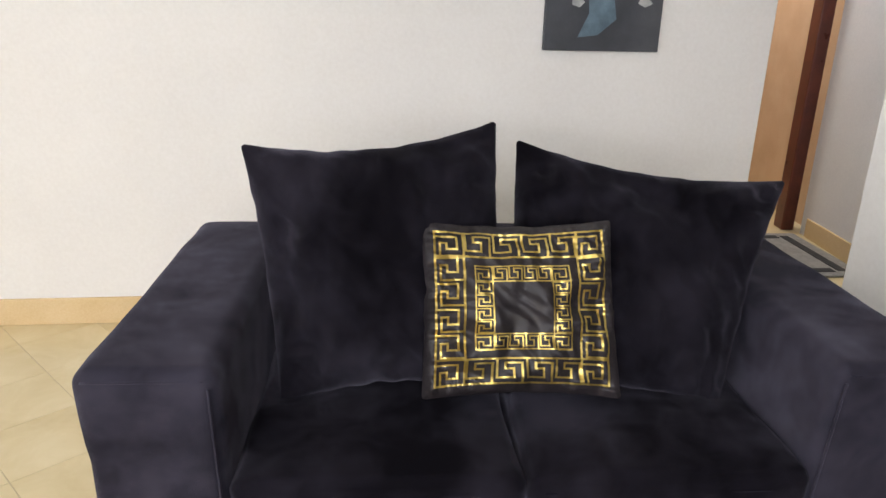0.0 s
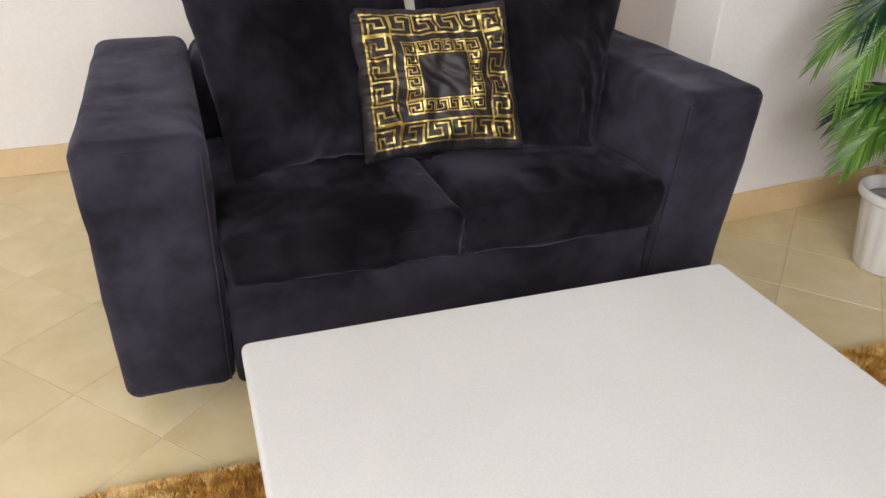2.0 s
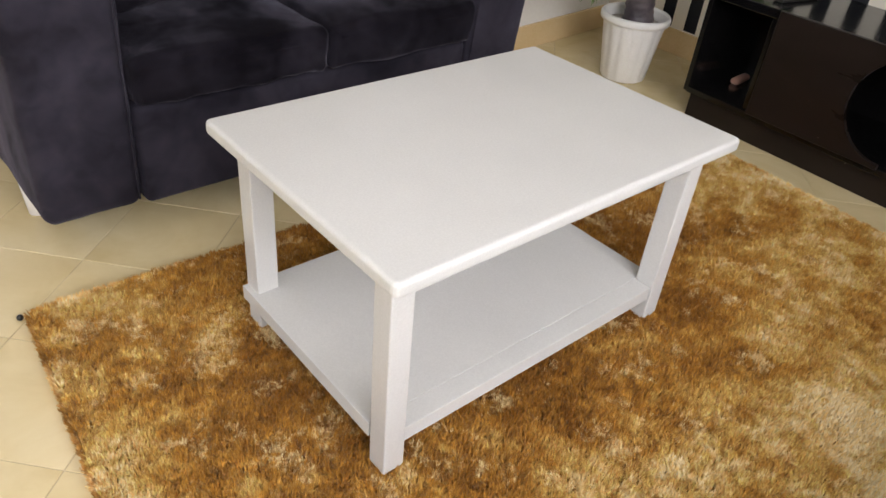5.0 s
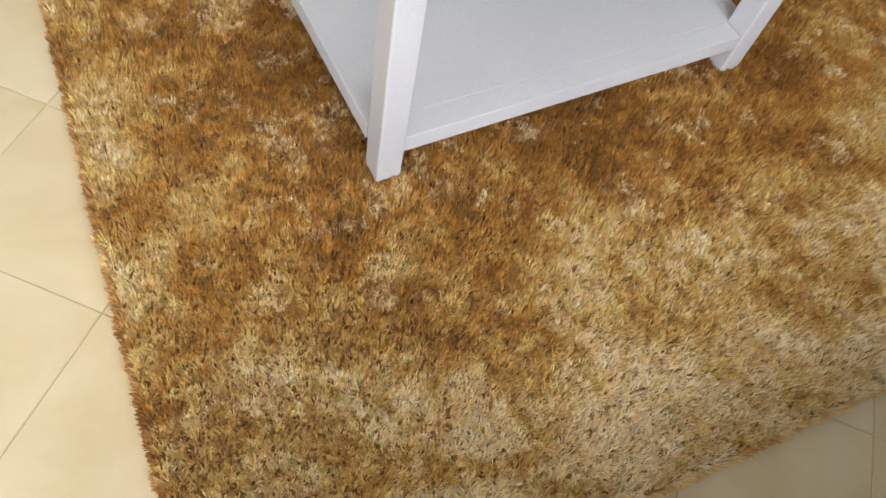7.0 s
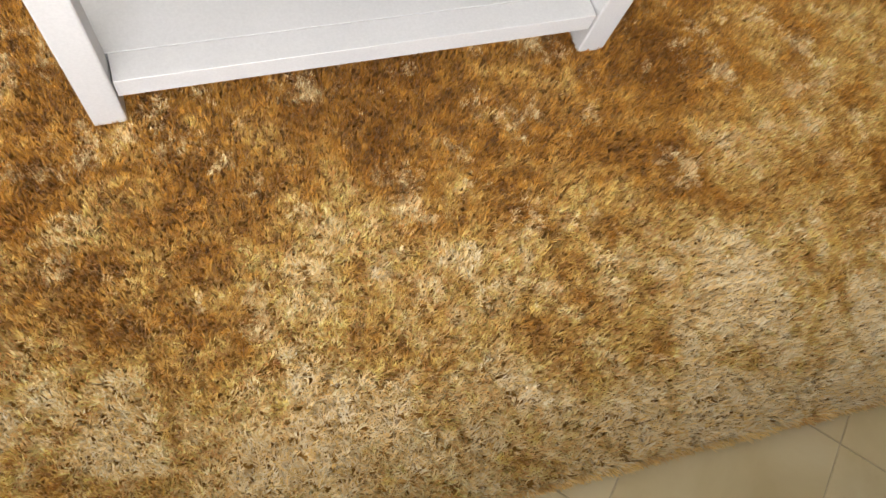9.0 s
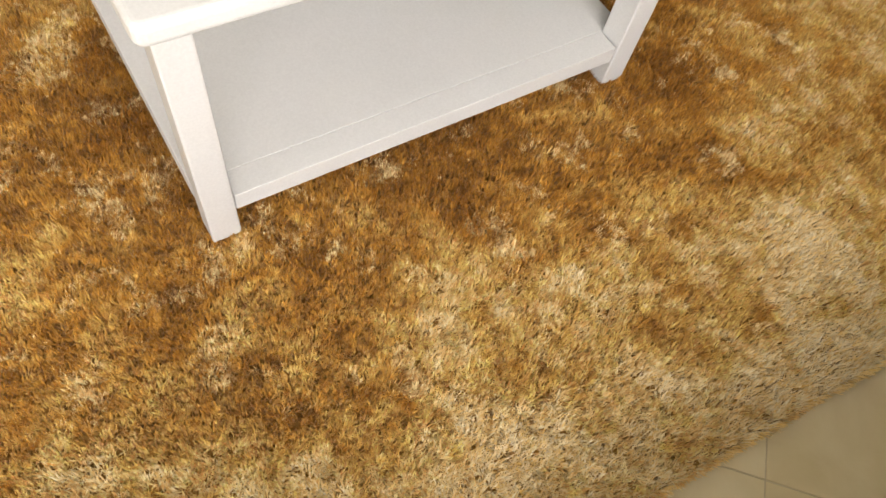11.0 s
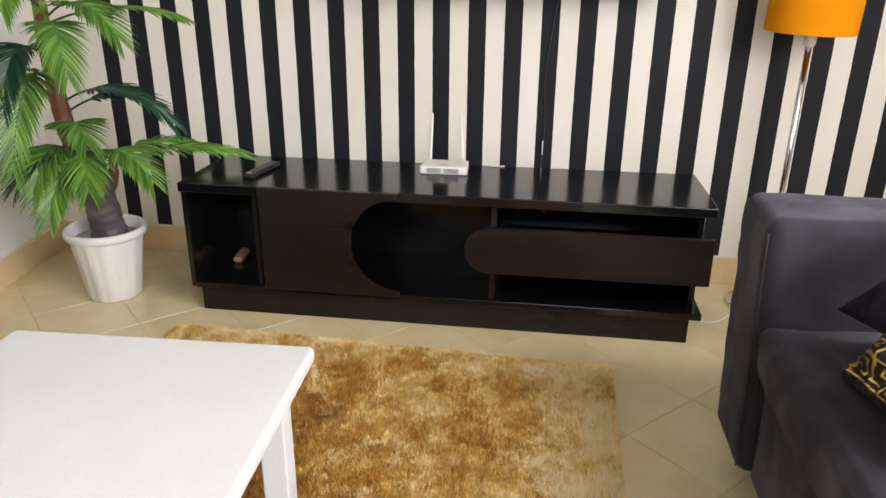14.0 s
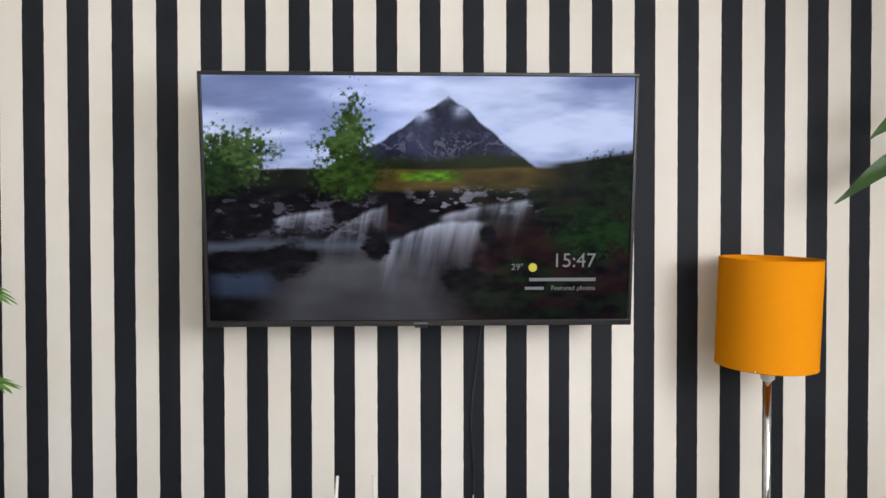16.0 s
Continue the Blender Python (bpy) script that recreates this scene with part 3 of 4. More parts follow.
def key_pattern():
    """Set of filled cells of two square borders of meander hooks."""
    n = 240
    on = np.zeros((n, n), bool)
    hook = [(0, 0), (0.78, 0), (0.78, 0.55), (0.42, 0.55), (0.42, 0.28), (0.18, 0.28), (0.18, 0.84), (1, 0.84)]

    def stroke(p, q, th):
        (i0, j0), (i1, j1) = p, q
        i0, i1, j0, j1 = min(i0, i1), max(i0, i1), min(j0, j1), max(j0, j1)
        on[max(0, round(i0)):round(i1) + th, max(0, round(j0)):round(j1) + th] = True

    def band(lo, w, th, units):
        a, b = lo, n - lo - th
        for k in (a, a + w, b - w, b):  # rims run right through the corners
            stroke((k, a), (k, b), th)
            stroke((a, k), (b, k), th)
        step = (b - a - 2 * w) / units
        cells = [(a + w + k * step, step) for k in range(units)]
        for s0, ln in cells + [(a + 0.12 * w, w), (b - w + 0.12 * w, w)]:
            corner = (s0, ln) not in cells
            for p, q in zip(hook, hook[1:]):
                place = [(s0 + (v + 0.08) * ln, a + u * w) for u, v in (p, q)]
                stroke(*place, th)
                stroke(*[(i, j + b - w - a) for i, j in place], th)
                if not corner:
                    stroke(*[(j, i) for i, j in place], th)
                    stroke(*[(j + b - w - a, i) for i, j in place], th)

    band(0, 39, 3, 4)
    band(54, 24, 2, 4)
    return on


def key_cushion(label, corners, seed):
    ob, at = cushion("square_cushion", label, corners, 0.068, 0.05, seed, M_SATIN, 0.019, 110)
    on = key_pattern()
    n = on.shape[0]
    bm, verts = bmesh.new(), {}

    def vert(i, j):
        if (i, j) not in verts:
            verts[i, j] = bm.verts.new(at(0.055 + 0.89 * j / n, 0.055 + 0.885 * i / n, 1, 0.0016))
        return verts[i, j]

    for i, j in np.argwhere(on):
        bm.faces.new((vert(i, j), vert(i + 1, j), vert(i + 1, j + 1), vert(i, j + 1)))
    part("gold_print", bm, M_GOLD, ob, "gold foil meander border", True)


key_cushion("dark satin cushion with gold meander borders", ((1.075, 2.155, 0.868), (1.462, 2.165, 0.874), (1.480, 2.01, 0.548), (1.082, 2.00, 0.546)), 8.3)
cushion("large_cushion", "navy velvet cushion leaning on the arm", ((1.76, -0.36, 0.88), (1.38, -0.50, 0.89), (1.50, -0.34, 0.50), (1.925, -0.155, 0.545)), 0.075, 0.06, 2.6, M_VELVET, 0.012)
key_cushion("dark satin cushion with gold meander borders", ((1.655, -0.27, 0.81), (1.30, -0.345, 0.82), (1.365, -0.155, 0.50), (1.725, -0.098, 0.505)), 3.9)

# ---------------- coffee table ----------------
table = thing("coffee_table", "white painted wooden coffee table with a lower shelf, on the rug", "coffee table", pose(1.231, 1.149, 0.018, 0, 0, 2.2))
TW, TD, TH = 0.905, 0.615, 0.484
top = prism([(-TW / 2, -TD / 2), (TW / 2, -TD / 2), (TW / 2, TD / 2), (-TW / 2, TD / 2)], TH - 0.030, TH)
bmesh.ops.bevel(top, geom=[e for e in top.edges if abs(e.verts[0].co.z - e.verts[1].co.z) > 0.01], offset=0.014, segments=4, profile=0.5, affect="EDGES")
bmesh.ops.bevel(top, geom=[e for e in top.edges if abs(e.verts[0].co.z - e.verts[1].co.z) < 0.001], offset=0.009, segments=4, profile=0.5, affect="EDGES")
part("tabletop", top, M_WHITE, table, smooth=False)
LX, LY, LS = TW / 2 - 0.047, TD / 2 - 0.042, 0.050
for sx in (-1, 1):
    for sgn in (-1, 1):
        lx = LX if sx > 0 else LX + (0.018 if sgn < 0 else 0.005)
        wd = 0.046 if sx < 0 and sgn < 0 else LS
        leg = box(min(sx * lx, sx * (lx - wd)), max(sx * lx, sx * (lx - wd)), min(sgn * LY, sgn * (LY - wd)), max(sgn * LY, sgn * (LY - wd)), 0.0, TH - 0.031, 0.003)
        if sx < 0 and sgn < 0:  # this leg stands a little askew
            for v in leg.verts:
                v.co.x += 0.002 - 0.014 * v.co.z / TH
                v.co.y += -0.012 * v.co.z / TH
        part("leg", leg, M_WHITE, table)
part("shelf", box(-LX - 0.018, LX - 0.004, -LY + 0.049, LY - 0.003, 0.064, 0.098, 0.0008, 1), M_WHITE, table)
part("shelf_rail", box(-LX + 0.0295, LX - 0.053, -LY + 0.003, -LY + 0.0482, 0.063, 0.0982, 0.0008, 1), M_WHITE, table)

# ---------------- shag rug ----------------
rug = thing("shag_rug", "golden brown shaggy rug lying on the tiles", "rug")
RC = [Vector(c) for c in ((0.372, 0.262), (2.535, 0.205), (2.600, 1.655), (0.412, 1.66))]


def rug_point(u, v):
    return (RC[0] * (1 - u) + RC[1] * u) * (1 - v) + (RC[3] * (1 - u) + RC[2] * u) * v


back = [tuple(p) for p in RC]
part("backing", prism(back, 0.0005, 0.008), M_BACKING, rug)


def pile(count=880000):
    rng = np.random.default_rng(5)
    u, v = rng.random(count), rng.random(count)
    e = rng.random(count) < 0.018
    side = rng.integers(0, 4, count)
    u = np.where(e & (side == 0), 0.0, np.where(e & (side == 1), 1.0, u))
    v = np.where(e & (side == 2), 0.0, np.where(e & (side == 3), 1.0, v))
    c = [np.array(p) for p in RC]
    p = (c[0] * (1 - u)[:, None] + c[1] * u[:, None]) * (1 - v)[:, None] + (c[3] * (1 - u)[:, None] + c[2] * u[:, None]) * v[:, None]
    x, y = p[:, 0], p[:, 1]
    # blades stand in small tufts that share a lean; the nap drifts in swirls
    size = 0.0078
    cx, cy = np.floor(x / size), np.floor(y / size)

    def hashed(k):
        return np.modf(np.abs(np.sin(cx * 127.1 + cy * 311.7 + k) * 43758.5453))[0]

    tuft, tuft2, tuft3 = hashed(1.0), hashed(5.0), hashed(9.0)
    mx, my = (cx + 0.2 + 0.6 * hashed(13.0)) * size, (cy + 0.2 + 0.6 * hashed(17.0)) * size
    x, y = np.where(e, x, mx + 0.78 * (x - mx)), np.where(e, y, my + 0.78 * (y - my))
    ang = 0.9 * np.sin(2.1 * x + 1.3 * np.sin(2.7 * y)) + 0.8 * np.sin(3.3 * y + 1.1 * np.cos(2.2 * x)) + 0.6 * np.sin(9 * x + 4 * y)
    ang = ang + (tuft - 0.5) * 5.2 + rng.normal(0, 0.7, count)
    lean = 0.12 + 0.15 * (0.5 + 0.5 * np.sin(5.1 * x + 3 * np.sin(4.3 * y))) + 0.45 * tuft2 + rng.normal(0, 0.22, count)
    ang = np.where(e & (side == 0), math.pi, np.where(e & (side == 1), 0, np.where(e & (side == 2), -math.pi / 2, np.where(e & (side == 3), math.pi / 2, ang)))) + e * rng.normal(0, 0.5, count)
    lean = np.where(e, 0.42 + 0.3 * rng.random(count), np.clip(lean, 0.05, 1.25))
    length = 0.022 * (0.70 + 0.30 * rng.random(count) + 0.40 * tuft3)
    d = np.stack([np.cos(ang) * np.sin(lean), np.sin(ang) * np.sin(lean), np.cos(lean)], 1)
    side_a = ang + math.pi / 2 + rng.normal(0, 0.6, count)
    w = np.stack([np.cos(side_a), np.sin(side_a), 0 * ang], 1) * (0.0008 + 0.0008 * rng.random(count))[:, None]
    root = np.stack([x, y, np.full(count, 0.004)], 1)
    tip = root + d * length[:, None]
    tip[:, 2] = np.maximum(tip[:, 2], 0.005)
    mid = root + d * (0.6 * length)[:, None]
    co = np.stack([root, mid - w, tip, mid + w], 1).reshape(-1, 3)
    faces = np.arange(count)[:, None] * 4 + np.array([0, 1, 2, 3])
    me = bpy.data.meshes.new("pile")
    me.vertices.add(len(co))
    me.vertices.foreach_set("co", co.ravel())
    me.loops.add(faces.size)
    me.loops.foreach_set("vertex_index", faces.ravel().astype(np.int32))
    me.polygons.add(len(faces))
    me.polygons.foreach_set("loop_start", np.arange(0, faces.size, 4, dtype=np.int32))
    me.update(calc_edges=True)
    tone = me.attributes.new("tone", "FLOAT", "POINT")
    tone.data.foreach_set("value", np.repeat(np.where(e, 0.12 + 0.25 * rng.random(count), 0.30 * tuft2 + 0.10 * tuft + 0.60 * rng.random(count)), 4).astype(np.float32))
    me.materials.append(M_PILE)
    me.shade_smooth()
    return me


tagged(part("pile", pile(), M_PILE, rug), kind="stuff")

# ---------------- media console ----------------
stand = thing("tv_stand", "long black lacquered TV stand with a sliding door and open bays", "tv stand")
SX0, SX1, SY0, SY1 = 2.772, 3.185, -0.108, 1.688
part("top", box(SX0 - 0.004, SX1, SY0 - 0.004, SY1 + 0.004, 0.452, 0.485, 0.003), M_STAND, stand)
part("side_panel", box(SX0 + 0.006, SX1, SY1 - 0.020, SY1, 0.092, 0.4515, 0.002), M_STAND, stand)
part("side_panel", box(SX0 + 0.05, SX1, SY0 + 0.02, SY0 + 0.04, 0.115, 0.4515, 0.002), M_STAND, stand)
part("divider", box(SX0 + 0.008, SX1 - 0.012, 1.412, 1.430, 0.1155, 0.4515, 0.002), M_STAND, stand)
part("divider", box(SX0 + 0.008, SX1 - 0.012, 0.585, 0.603, 0.1155, 0.4515, 0.002), M_STAND_FRONT, stand)
part("bottom_panel", box(SX0 - 0.004, SX1, SY0, SY1 - 0.021, 0.092, 0.115, 0.002), M_STAND, stand)
part("back_panel", box(SX1 - 0.011, SX1 - 0.001, SY0 + 0.042, SY1 - 0.022, 0.116, 0.451), M_STAND, stand)
part("plinth", box(SX0 + 0.010, SX1 - 0.02, SY0 + 0.035, SY1 - 0.035, 0, 0.0915, 0.002), M_STAND_FRONT, stand)


def upright_panel(outline, x0, x1, bevel=0.002):
    """Slab over an outline in (y, z)."""
    bm = bmesh.new()
    a = [bm.verts.new((x0, y, z)) for y, z in outline]
    b = [bm.verts.new((x1, y, z)) for y, z in outline]
    fa, fb = bm.faces.new(a), bm.faces.new(b[::-1])
    n = len(outline)
    for i in range(n):
        bm.faces.new((a[i], b[i], b[(i + 1) % n], a[(i + 1) % n]))
    if bevel:
        bmesh.ops.bevel(bm, geom=list(fa.edges), offset=bevel, segments=1, affect="EDGES")
    return bm


arc = [(0.912 + 0.168 * math.sin(math.pi * i / 28), 0.300 + 0.168 * math.cos(math.pi * i / 28)) for i in range(29)]
door_outline = [(1.395, 0.116), (1.395, 0.487), (0.912, 0.487)] + arc + [(0.912, 0.116)]
part("sliding_door", upright_panel(door_outline, SX0 - 0.026, SX0 - 0.008), M_STAND_FRONT, stand, "dark brown sliding door with a round cut-out")
arc2 = [(0.607 + 0.08 * math.sin(math.pi * i / 20), 0.305 - 0.08 * math.cos(math.pi * i / 20)) for i in range(21)]
drawer = part("drawer_front", upright_panel([(-0.112, 0.225)] + arc2[:] + [(-0.112, 0.385)], SX0 - 0.024, SX0 - 0.006), M_STAND_FRONT, stand, "dark brown drawer front with a round end")
dbox = box(SX0 - 0.005, SX1 - 0.03, -0.06, 0.575, 0.235, 0.25)
box(SX0 - 0.005, SX1 - 0.03, -0.06, -0.045, 0.2505, 0.375, bm=dbox)
box(SX0 - 0.005, SX1 - 0.03, 0.56, 0.575, 0.2505, 0.375, bm=dbox)
part("drawer_box", dbox, M_STAND, stand)

# ---------------- television ----------------
tv = thing("television", "wall-mounted flat television showing a mountain stream, tilted forward", "television")
TVW, TVH = 1.232, 0.722
tilt = math.degrees(math.atan2(0.075, 0.71))
# local: x across (to the south), y depth (into the wall), z up
tv.matrix_basis = pose(3.148, 0.612, 1.118, 0, 0, -90) @ pose(0, 0, 0, tilt, 0, 0)
bez = 0.010
part("back_case", box(-TVW / 2 + 0.01, TVW / 2 - 0.01, 0.012, 0.05, 0.012, TVH - 0.012, 0.006), M_TVBODY, tv)
part("bezel", box(-TVW / 2, TVW / 2, -0.004, 0.0115, 0, 0.017, 0.002), M_TVBODY, tv)
part("bezel", box(-TVW / 2, TVW / 2, -0.004, 0.0115, TVH - bez, TVH, 0.002), M_TVBODY, tv)
part("bezel", box(-TVW / 2, -TVW / 2 + bez, -0.004, 0.0115, 0.0172, TVH - bez - 0.0002, 0.002), M_TVBODY, tv)
part("bezel", box(TVW / 2 - bez, TVW / 2, -0.004, 0.0115, 0.0172, TVH - bez - 0.0002, 0.002), M_TVBODY, tv)
part("badge", box(-0.02, 0.02, -0.0055, -0.0042, 0.006, 0.011), M_GREYPL, tv, "small grey maker's badge")
part("sensor_box", box(-0.018, 0.018, 0.0, 0.012, -0.006, -0.0005, 0.002), M_TVBODY, tv)
part("wall_bracket", box(-0.2, 0.2, 0.051, 0.16, 0.16, 0.42, 0.004), M_TVBODY, tv)


def fbm(x, y, octaves=5, seed=0):
    """Smooth value noise on arrays."""
    out, amp, tot = 0 * x, 1.0, 0.0
    for o in range(octaves):
        f = 2.0 ** o
        xi, yi = np.floor(x * f), np.floor(y * f)
        tx, ty = x * f - xi, y * f - yi
        tx, ty = tx * tx * (3 - 2 * tx), ty * ty * (3 - 2 * ty)

        def h(a, b):
            s = np.sin(a * 127.1 + b * 311.7 + seed * 74.7 + o * 19.3) * 43758.5453
            return s - np.floor(s)

        val = (h(xi, yi) * (1 - tx) + h(xi + 1, yi) * tx) * (1 - ty) + (h(xi, yi + 1) * (1 - tx) + h(xi + 1, yi + 1) * tx) * ty
        out, tot, amp = out + amp * val, tot + amp, amp * 0.55
    return out / tot


def landscape(x, y):
    """Linear colours of a mountain, moor and stream; x to the right, y up, both 0 to 1."""
    def col(r, g, b):
        return np.stack([0 * x + r, 0 * x + g, 0 * x + b], -1)

    def lay(img, mask, c):
        mk = np.clip(mask, 0, 1)[..., None]
        return img * (1 - mk) + c * mk

    def soft(d, w):
        return np.clip(d / w + 0.5, 0, 1)

    cl = fbm(x * 3.2, y * 6.5, 5, 1)
    img = col(0.40, 0.47, 0.72) * (0.74 + 0.9 * (cl - 0.4) + 0.25 * np.exp(-((x - 0.42) / 0.2) ** 2))[..., None]
    img = lay(img, soft(cl - 0.50, 0.26) * 0.65, col(0.72, 0.77, 0.92))
    img = lay(img, soft(0.42 - fbm(x * 2.6, y * 5, 4, 8), 0.22) * 0.6, col(0.19, 0.24, 0.40))
    # mountain
    n = fbm(x * 9, y * 9, 5, 3)
    ridge = 0.925 - np.abs(x - 0.565) * np.where(x < 0.565, 1.04, 1.34) - 0.9 * np.maximum(0, np.abs(x - 0.565) - 0.19) ** 2 - 0.035 * np.abs(x - 0.565) ** 0.5 + 0.035 * (fbm(x * 18, 0 * y, 4, 6) - 0.5)
    streak = fbm((x - 0.565) * 14 + (y - 0.9) * (x - 0.565) * 22, y * 8, 5, 12)
    gully = np.abs(fbm((x - 0.565) * 26 + (y - 0.95) * (x - 0.565) * 30, y * 13, 4, 17) - 0.5) * 2
    rock = col(0.066, 0.074, 0.125) * (0.12 + 1.5 * streak ** 1.5 + 1.1 * gully)[..., None]
    rock = lay(rock, soft(streak - 0.62, 0.1) * 0.6, col(0.17, 0.17, 0.22))
    scree = np.abs(fbm(x * 30 + 3 * n, y * 16, 4, 44) - 0.5)
    rock = lay(rock, soft(0.030 - scree, 0.03) * soft(0.055 - np.abs(y - 0.70 - 0.02 * n), 0.05) * 0.55, col(0.22, 0.23, 0.29))
    rock = lay(rock, soft(0.652 - y + 0.05 * n, 0.04), col(0.035, 0.045, 0.018) * (0.3 + 1.4 * n)[..., None])
    m = soft(ridge - y, 0.012) * soft(y - 0.615, 0.02)
    img = lay(img, m, rock)
    wisp = fbm(x * 40, y * 40, 4, 33)
    for cx, cy, r in ((0.592, 0.862, 0.018), (0.548, 0.925, 0.022), (0.50, 0.845, 0.02)):
        img = lay(img, np.exp(-(((x - cx) / r) ** 2 + ((y - cy) / (1.3 * r)) ** 2)) * np.clip(2.2 * wisp - 0.4, 0, 1), col(0.50, 0.55, 0.72))
    # moor
    hill = 0.635 + 0.03 * (fbm(x * 5, 0 * y, 3, 5) - 0.5) + 0.045 * np.clip((x - 0.85) / 0.15, 0, 1)
    moor = col(0.115, 0.085, 0.03) * (0.5 + 1.1 * fbm(x * 14, y * 30, 4, 9))[..., None]
    img = lay(img, soft(hill - y, 0.012), moor)
    dark = col(0.018, 0.022, 0.014) * (0.4 + 1.5 * fbm(x * 26, y * 26, 4, 21))[..., None]
    img = lay(img, soft(0.34 + 0.06 * n - x, 0.14) * soft(hill - y, 0.012), dark)
    img = lay(img, soft(x - 0.83 + 0.05 * n, 0.1) * soft(hill + 0.02 - y, 0.02), dark)
    green = soft(0.022 + 0.02 * (n - 0.5) - np.abs(y - 0.598), 0.02) * soft(0.065 - np.abs(x - 0.525), 0.05)
    img = lay(img, green, col(0.17, 0.34, 0.02) * (0.2 + 1.5 * fbm(x * 50, y * 60, 3, 4) ** 1.5)[..., None])
    # lower ground
    g = fbm(x * 22, y * 30, 5, 31)
    low = col(0.016, 0.014, 0.018) * (0.05 + 3.2 * g ** 2)[..., None]
    img = lay(img, soft(0.545 + 0.03 * (n - 0.5) - y, 0.02), low)
    stones = fbm(x * 36, y * 46, 4, 14)
    img = lay(img, soft(stones - 0.58, 0.08) * soft(0.05 - np.abs(y - 0.50), 0.03) * soft(0.15 - np.abs(x - 0.63), 0.05), col(0.26, 0.25, 0.30))
    img = lay(img, soft(stones - 0.62, 0.06) * soft(0.08 - np.abs(y - 0.43), 0.05) * soft(x - 0.02, 0.02) * soft(0.4 - x, 0.05) * 0.6, col(0.17, 0.16, 0.20))
    img = lay(img, soft(g - 0.5, 0.2) * soft(0.24 - np.abs(x - 0.85), 0.1) * soft(0.56 - y, 0.1) * 0.6, col(0.022, 0.05, 0.014))
    img = lay(img, soft(fbm(x * 12, y * 14, 4, 51) - 0.55, 0.1) * soft(0.5 - y, 0.05) * 0.5 * soft(x - 0.4, 0.1), col(0.055, 0.014, 0.02))
    # stream: pale sheets slide over ledges and drop in veils into a smooth pool
    pool = soft(0.27 - y + 0.25 * (x - 0.3), 0.10) * soft(0.14 + 0.35 * (0.25 - y) - np.abs(x - 0.36), 0.12)
    img = lay(img, pool * 0.8, col(0.16, 0.16, 0.18) * (0.55 + 0.7 * fbm(x * 6, y * 10, 3, 71))[..., None])

    def fall(img, u0, u1, y0, slope, bend, drop, strength):
        """Sheet whose lip runs from (u0, y0) with a slope; veils hang below it."""
        k = np.clip((x - u0) / (u1 - u0), 0, 1)
        lip = y0 + slope * (x - u0) + bend * np.sin(math.pi * k) + 0.012 * (fbm(x * 40, 0 * y, 3, 66) - 0.5)
        inside = soft(x - u0, 0.02) * soft(u1 - x, 0.02)
        veil = fbm(x * 46 + 6 * (lip - y), y * 3, 4, 63)
        below = np.clip(lip - y, 0, 1)
        fade = np.exp(-below / (drop * (0.35 + 1.1 * veil)))
        m = inside * soft(lip + 0.012 - y, 0.016) * fade * np.clip(0.15 + 1.5 * veil, 0, 1)
        return lay(img, m * strength, col(0.40, 0.42, 0.49) * (0.35 + 0.9 * veil)[..., None])

    img = fall(img, 0.16, 0.30, 0.415, 0.25, 0.006, 0.030, 0.9)
    img = fall(img, 0.55, 0.76, 0.425, 0.30, 0.012, 0.035, 0.8)
    img = fall(img, 0.28, 0.415, 0.335, 0.95, 0.02, 0.06, 0.9)
    img = fall(img, 0.405, 0.655, 0.29, 0.42, 0.045, 0.075, 0.95)
    img = lay(img, soft(0.02 - np.abs(y - 0.30 - 0.03 * n), 0.03) * soft(0.3 - np.abs(x - 0.2), 0.1) * 0.6, col(0.17, 0.19, 0.24))
    img = lay(img, soft(0.05 - np.abs(y - 0.15), 0.04) * soft(0.07 - np.abs(x - 0.08), 0.05) * 0.7, col(0.08, 0.11, 0.17))
    for cx, cy, rx, ry in ((0.19, 0.255, 0.062, 0.07), (0.05, 0.24, 0.05, 0.05), (0.09, 0.4, 0.08, 0.05), (0.395, 0.31, 0.030, 0.06), (0.60, 0.17, 0.05, 0.05), (0.32, 0.455, 0.03, 0.045), (0.66, 0.36, 0.02, 0.035), (0.49, 0.44, 0.05, 0.05)):
        r = np.hypot((x - cx) / rx, (y - cy) / ry) + 0.9 * (stones - 0.5)
        img = lay(img, soft(1 - r, 0.4), col(0.014, 0.014, 0.019) * (0.2 + 2.6 * stones ** 2)[..., None])
    # trees
    lf = fbm(x * 130, y * 80, 4, 81)
    def tree(img, cx, cy, rx, ry, c, k):
        r = np.hypot((x - cx) / rx, (y - cy) / ry)
        return lay(img, soft(1 - r + k * (lf - 0.5), 0.4), col(*c) * (0.25 + 1.6 * fbm(x * 60, y * 60, 3, 91) ** 1.4)[..., None])
    img = tree(img, 0.06, 0.68, 0.095, 0.10, (0.085, 0.135, 0.05), 1.8)
    img = tree(img, 0.02, 0.60, 0.06, 0.08, (0.03, 0.06, 0.02), 1.4)
    img = tree(img, 0.34, 0.75, 0.040, 0.15, (0.085, 0.135, 0.045), 2.1)
    img = tree(img, 0.31, 0.73, 0.045, 0.05, (0.085, 0.14, 0.045), 2.1)
    img = tree(img, 0.335, 0.60, 0.075, 0.085, (0.055, 0.10, 0.022), 1.8)
    img = tree(img, 0.92, 0.37, 0.09, 0.09, (0.02, 0.055, 0.016), 1.8)
    img = tree(img, 0.97, 0.58, 0.09, 0.09, (0.022, 0.04, 0.02), 1.5)
    shade_low = np.clip((y + 0.25) / 0.45, 0.35, 1)
    return 1.06 * np.clip(img, 0, 1) ** 1.36 * shade_low[..., None]


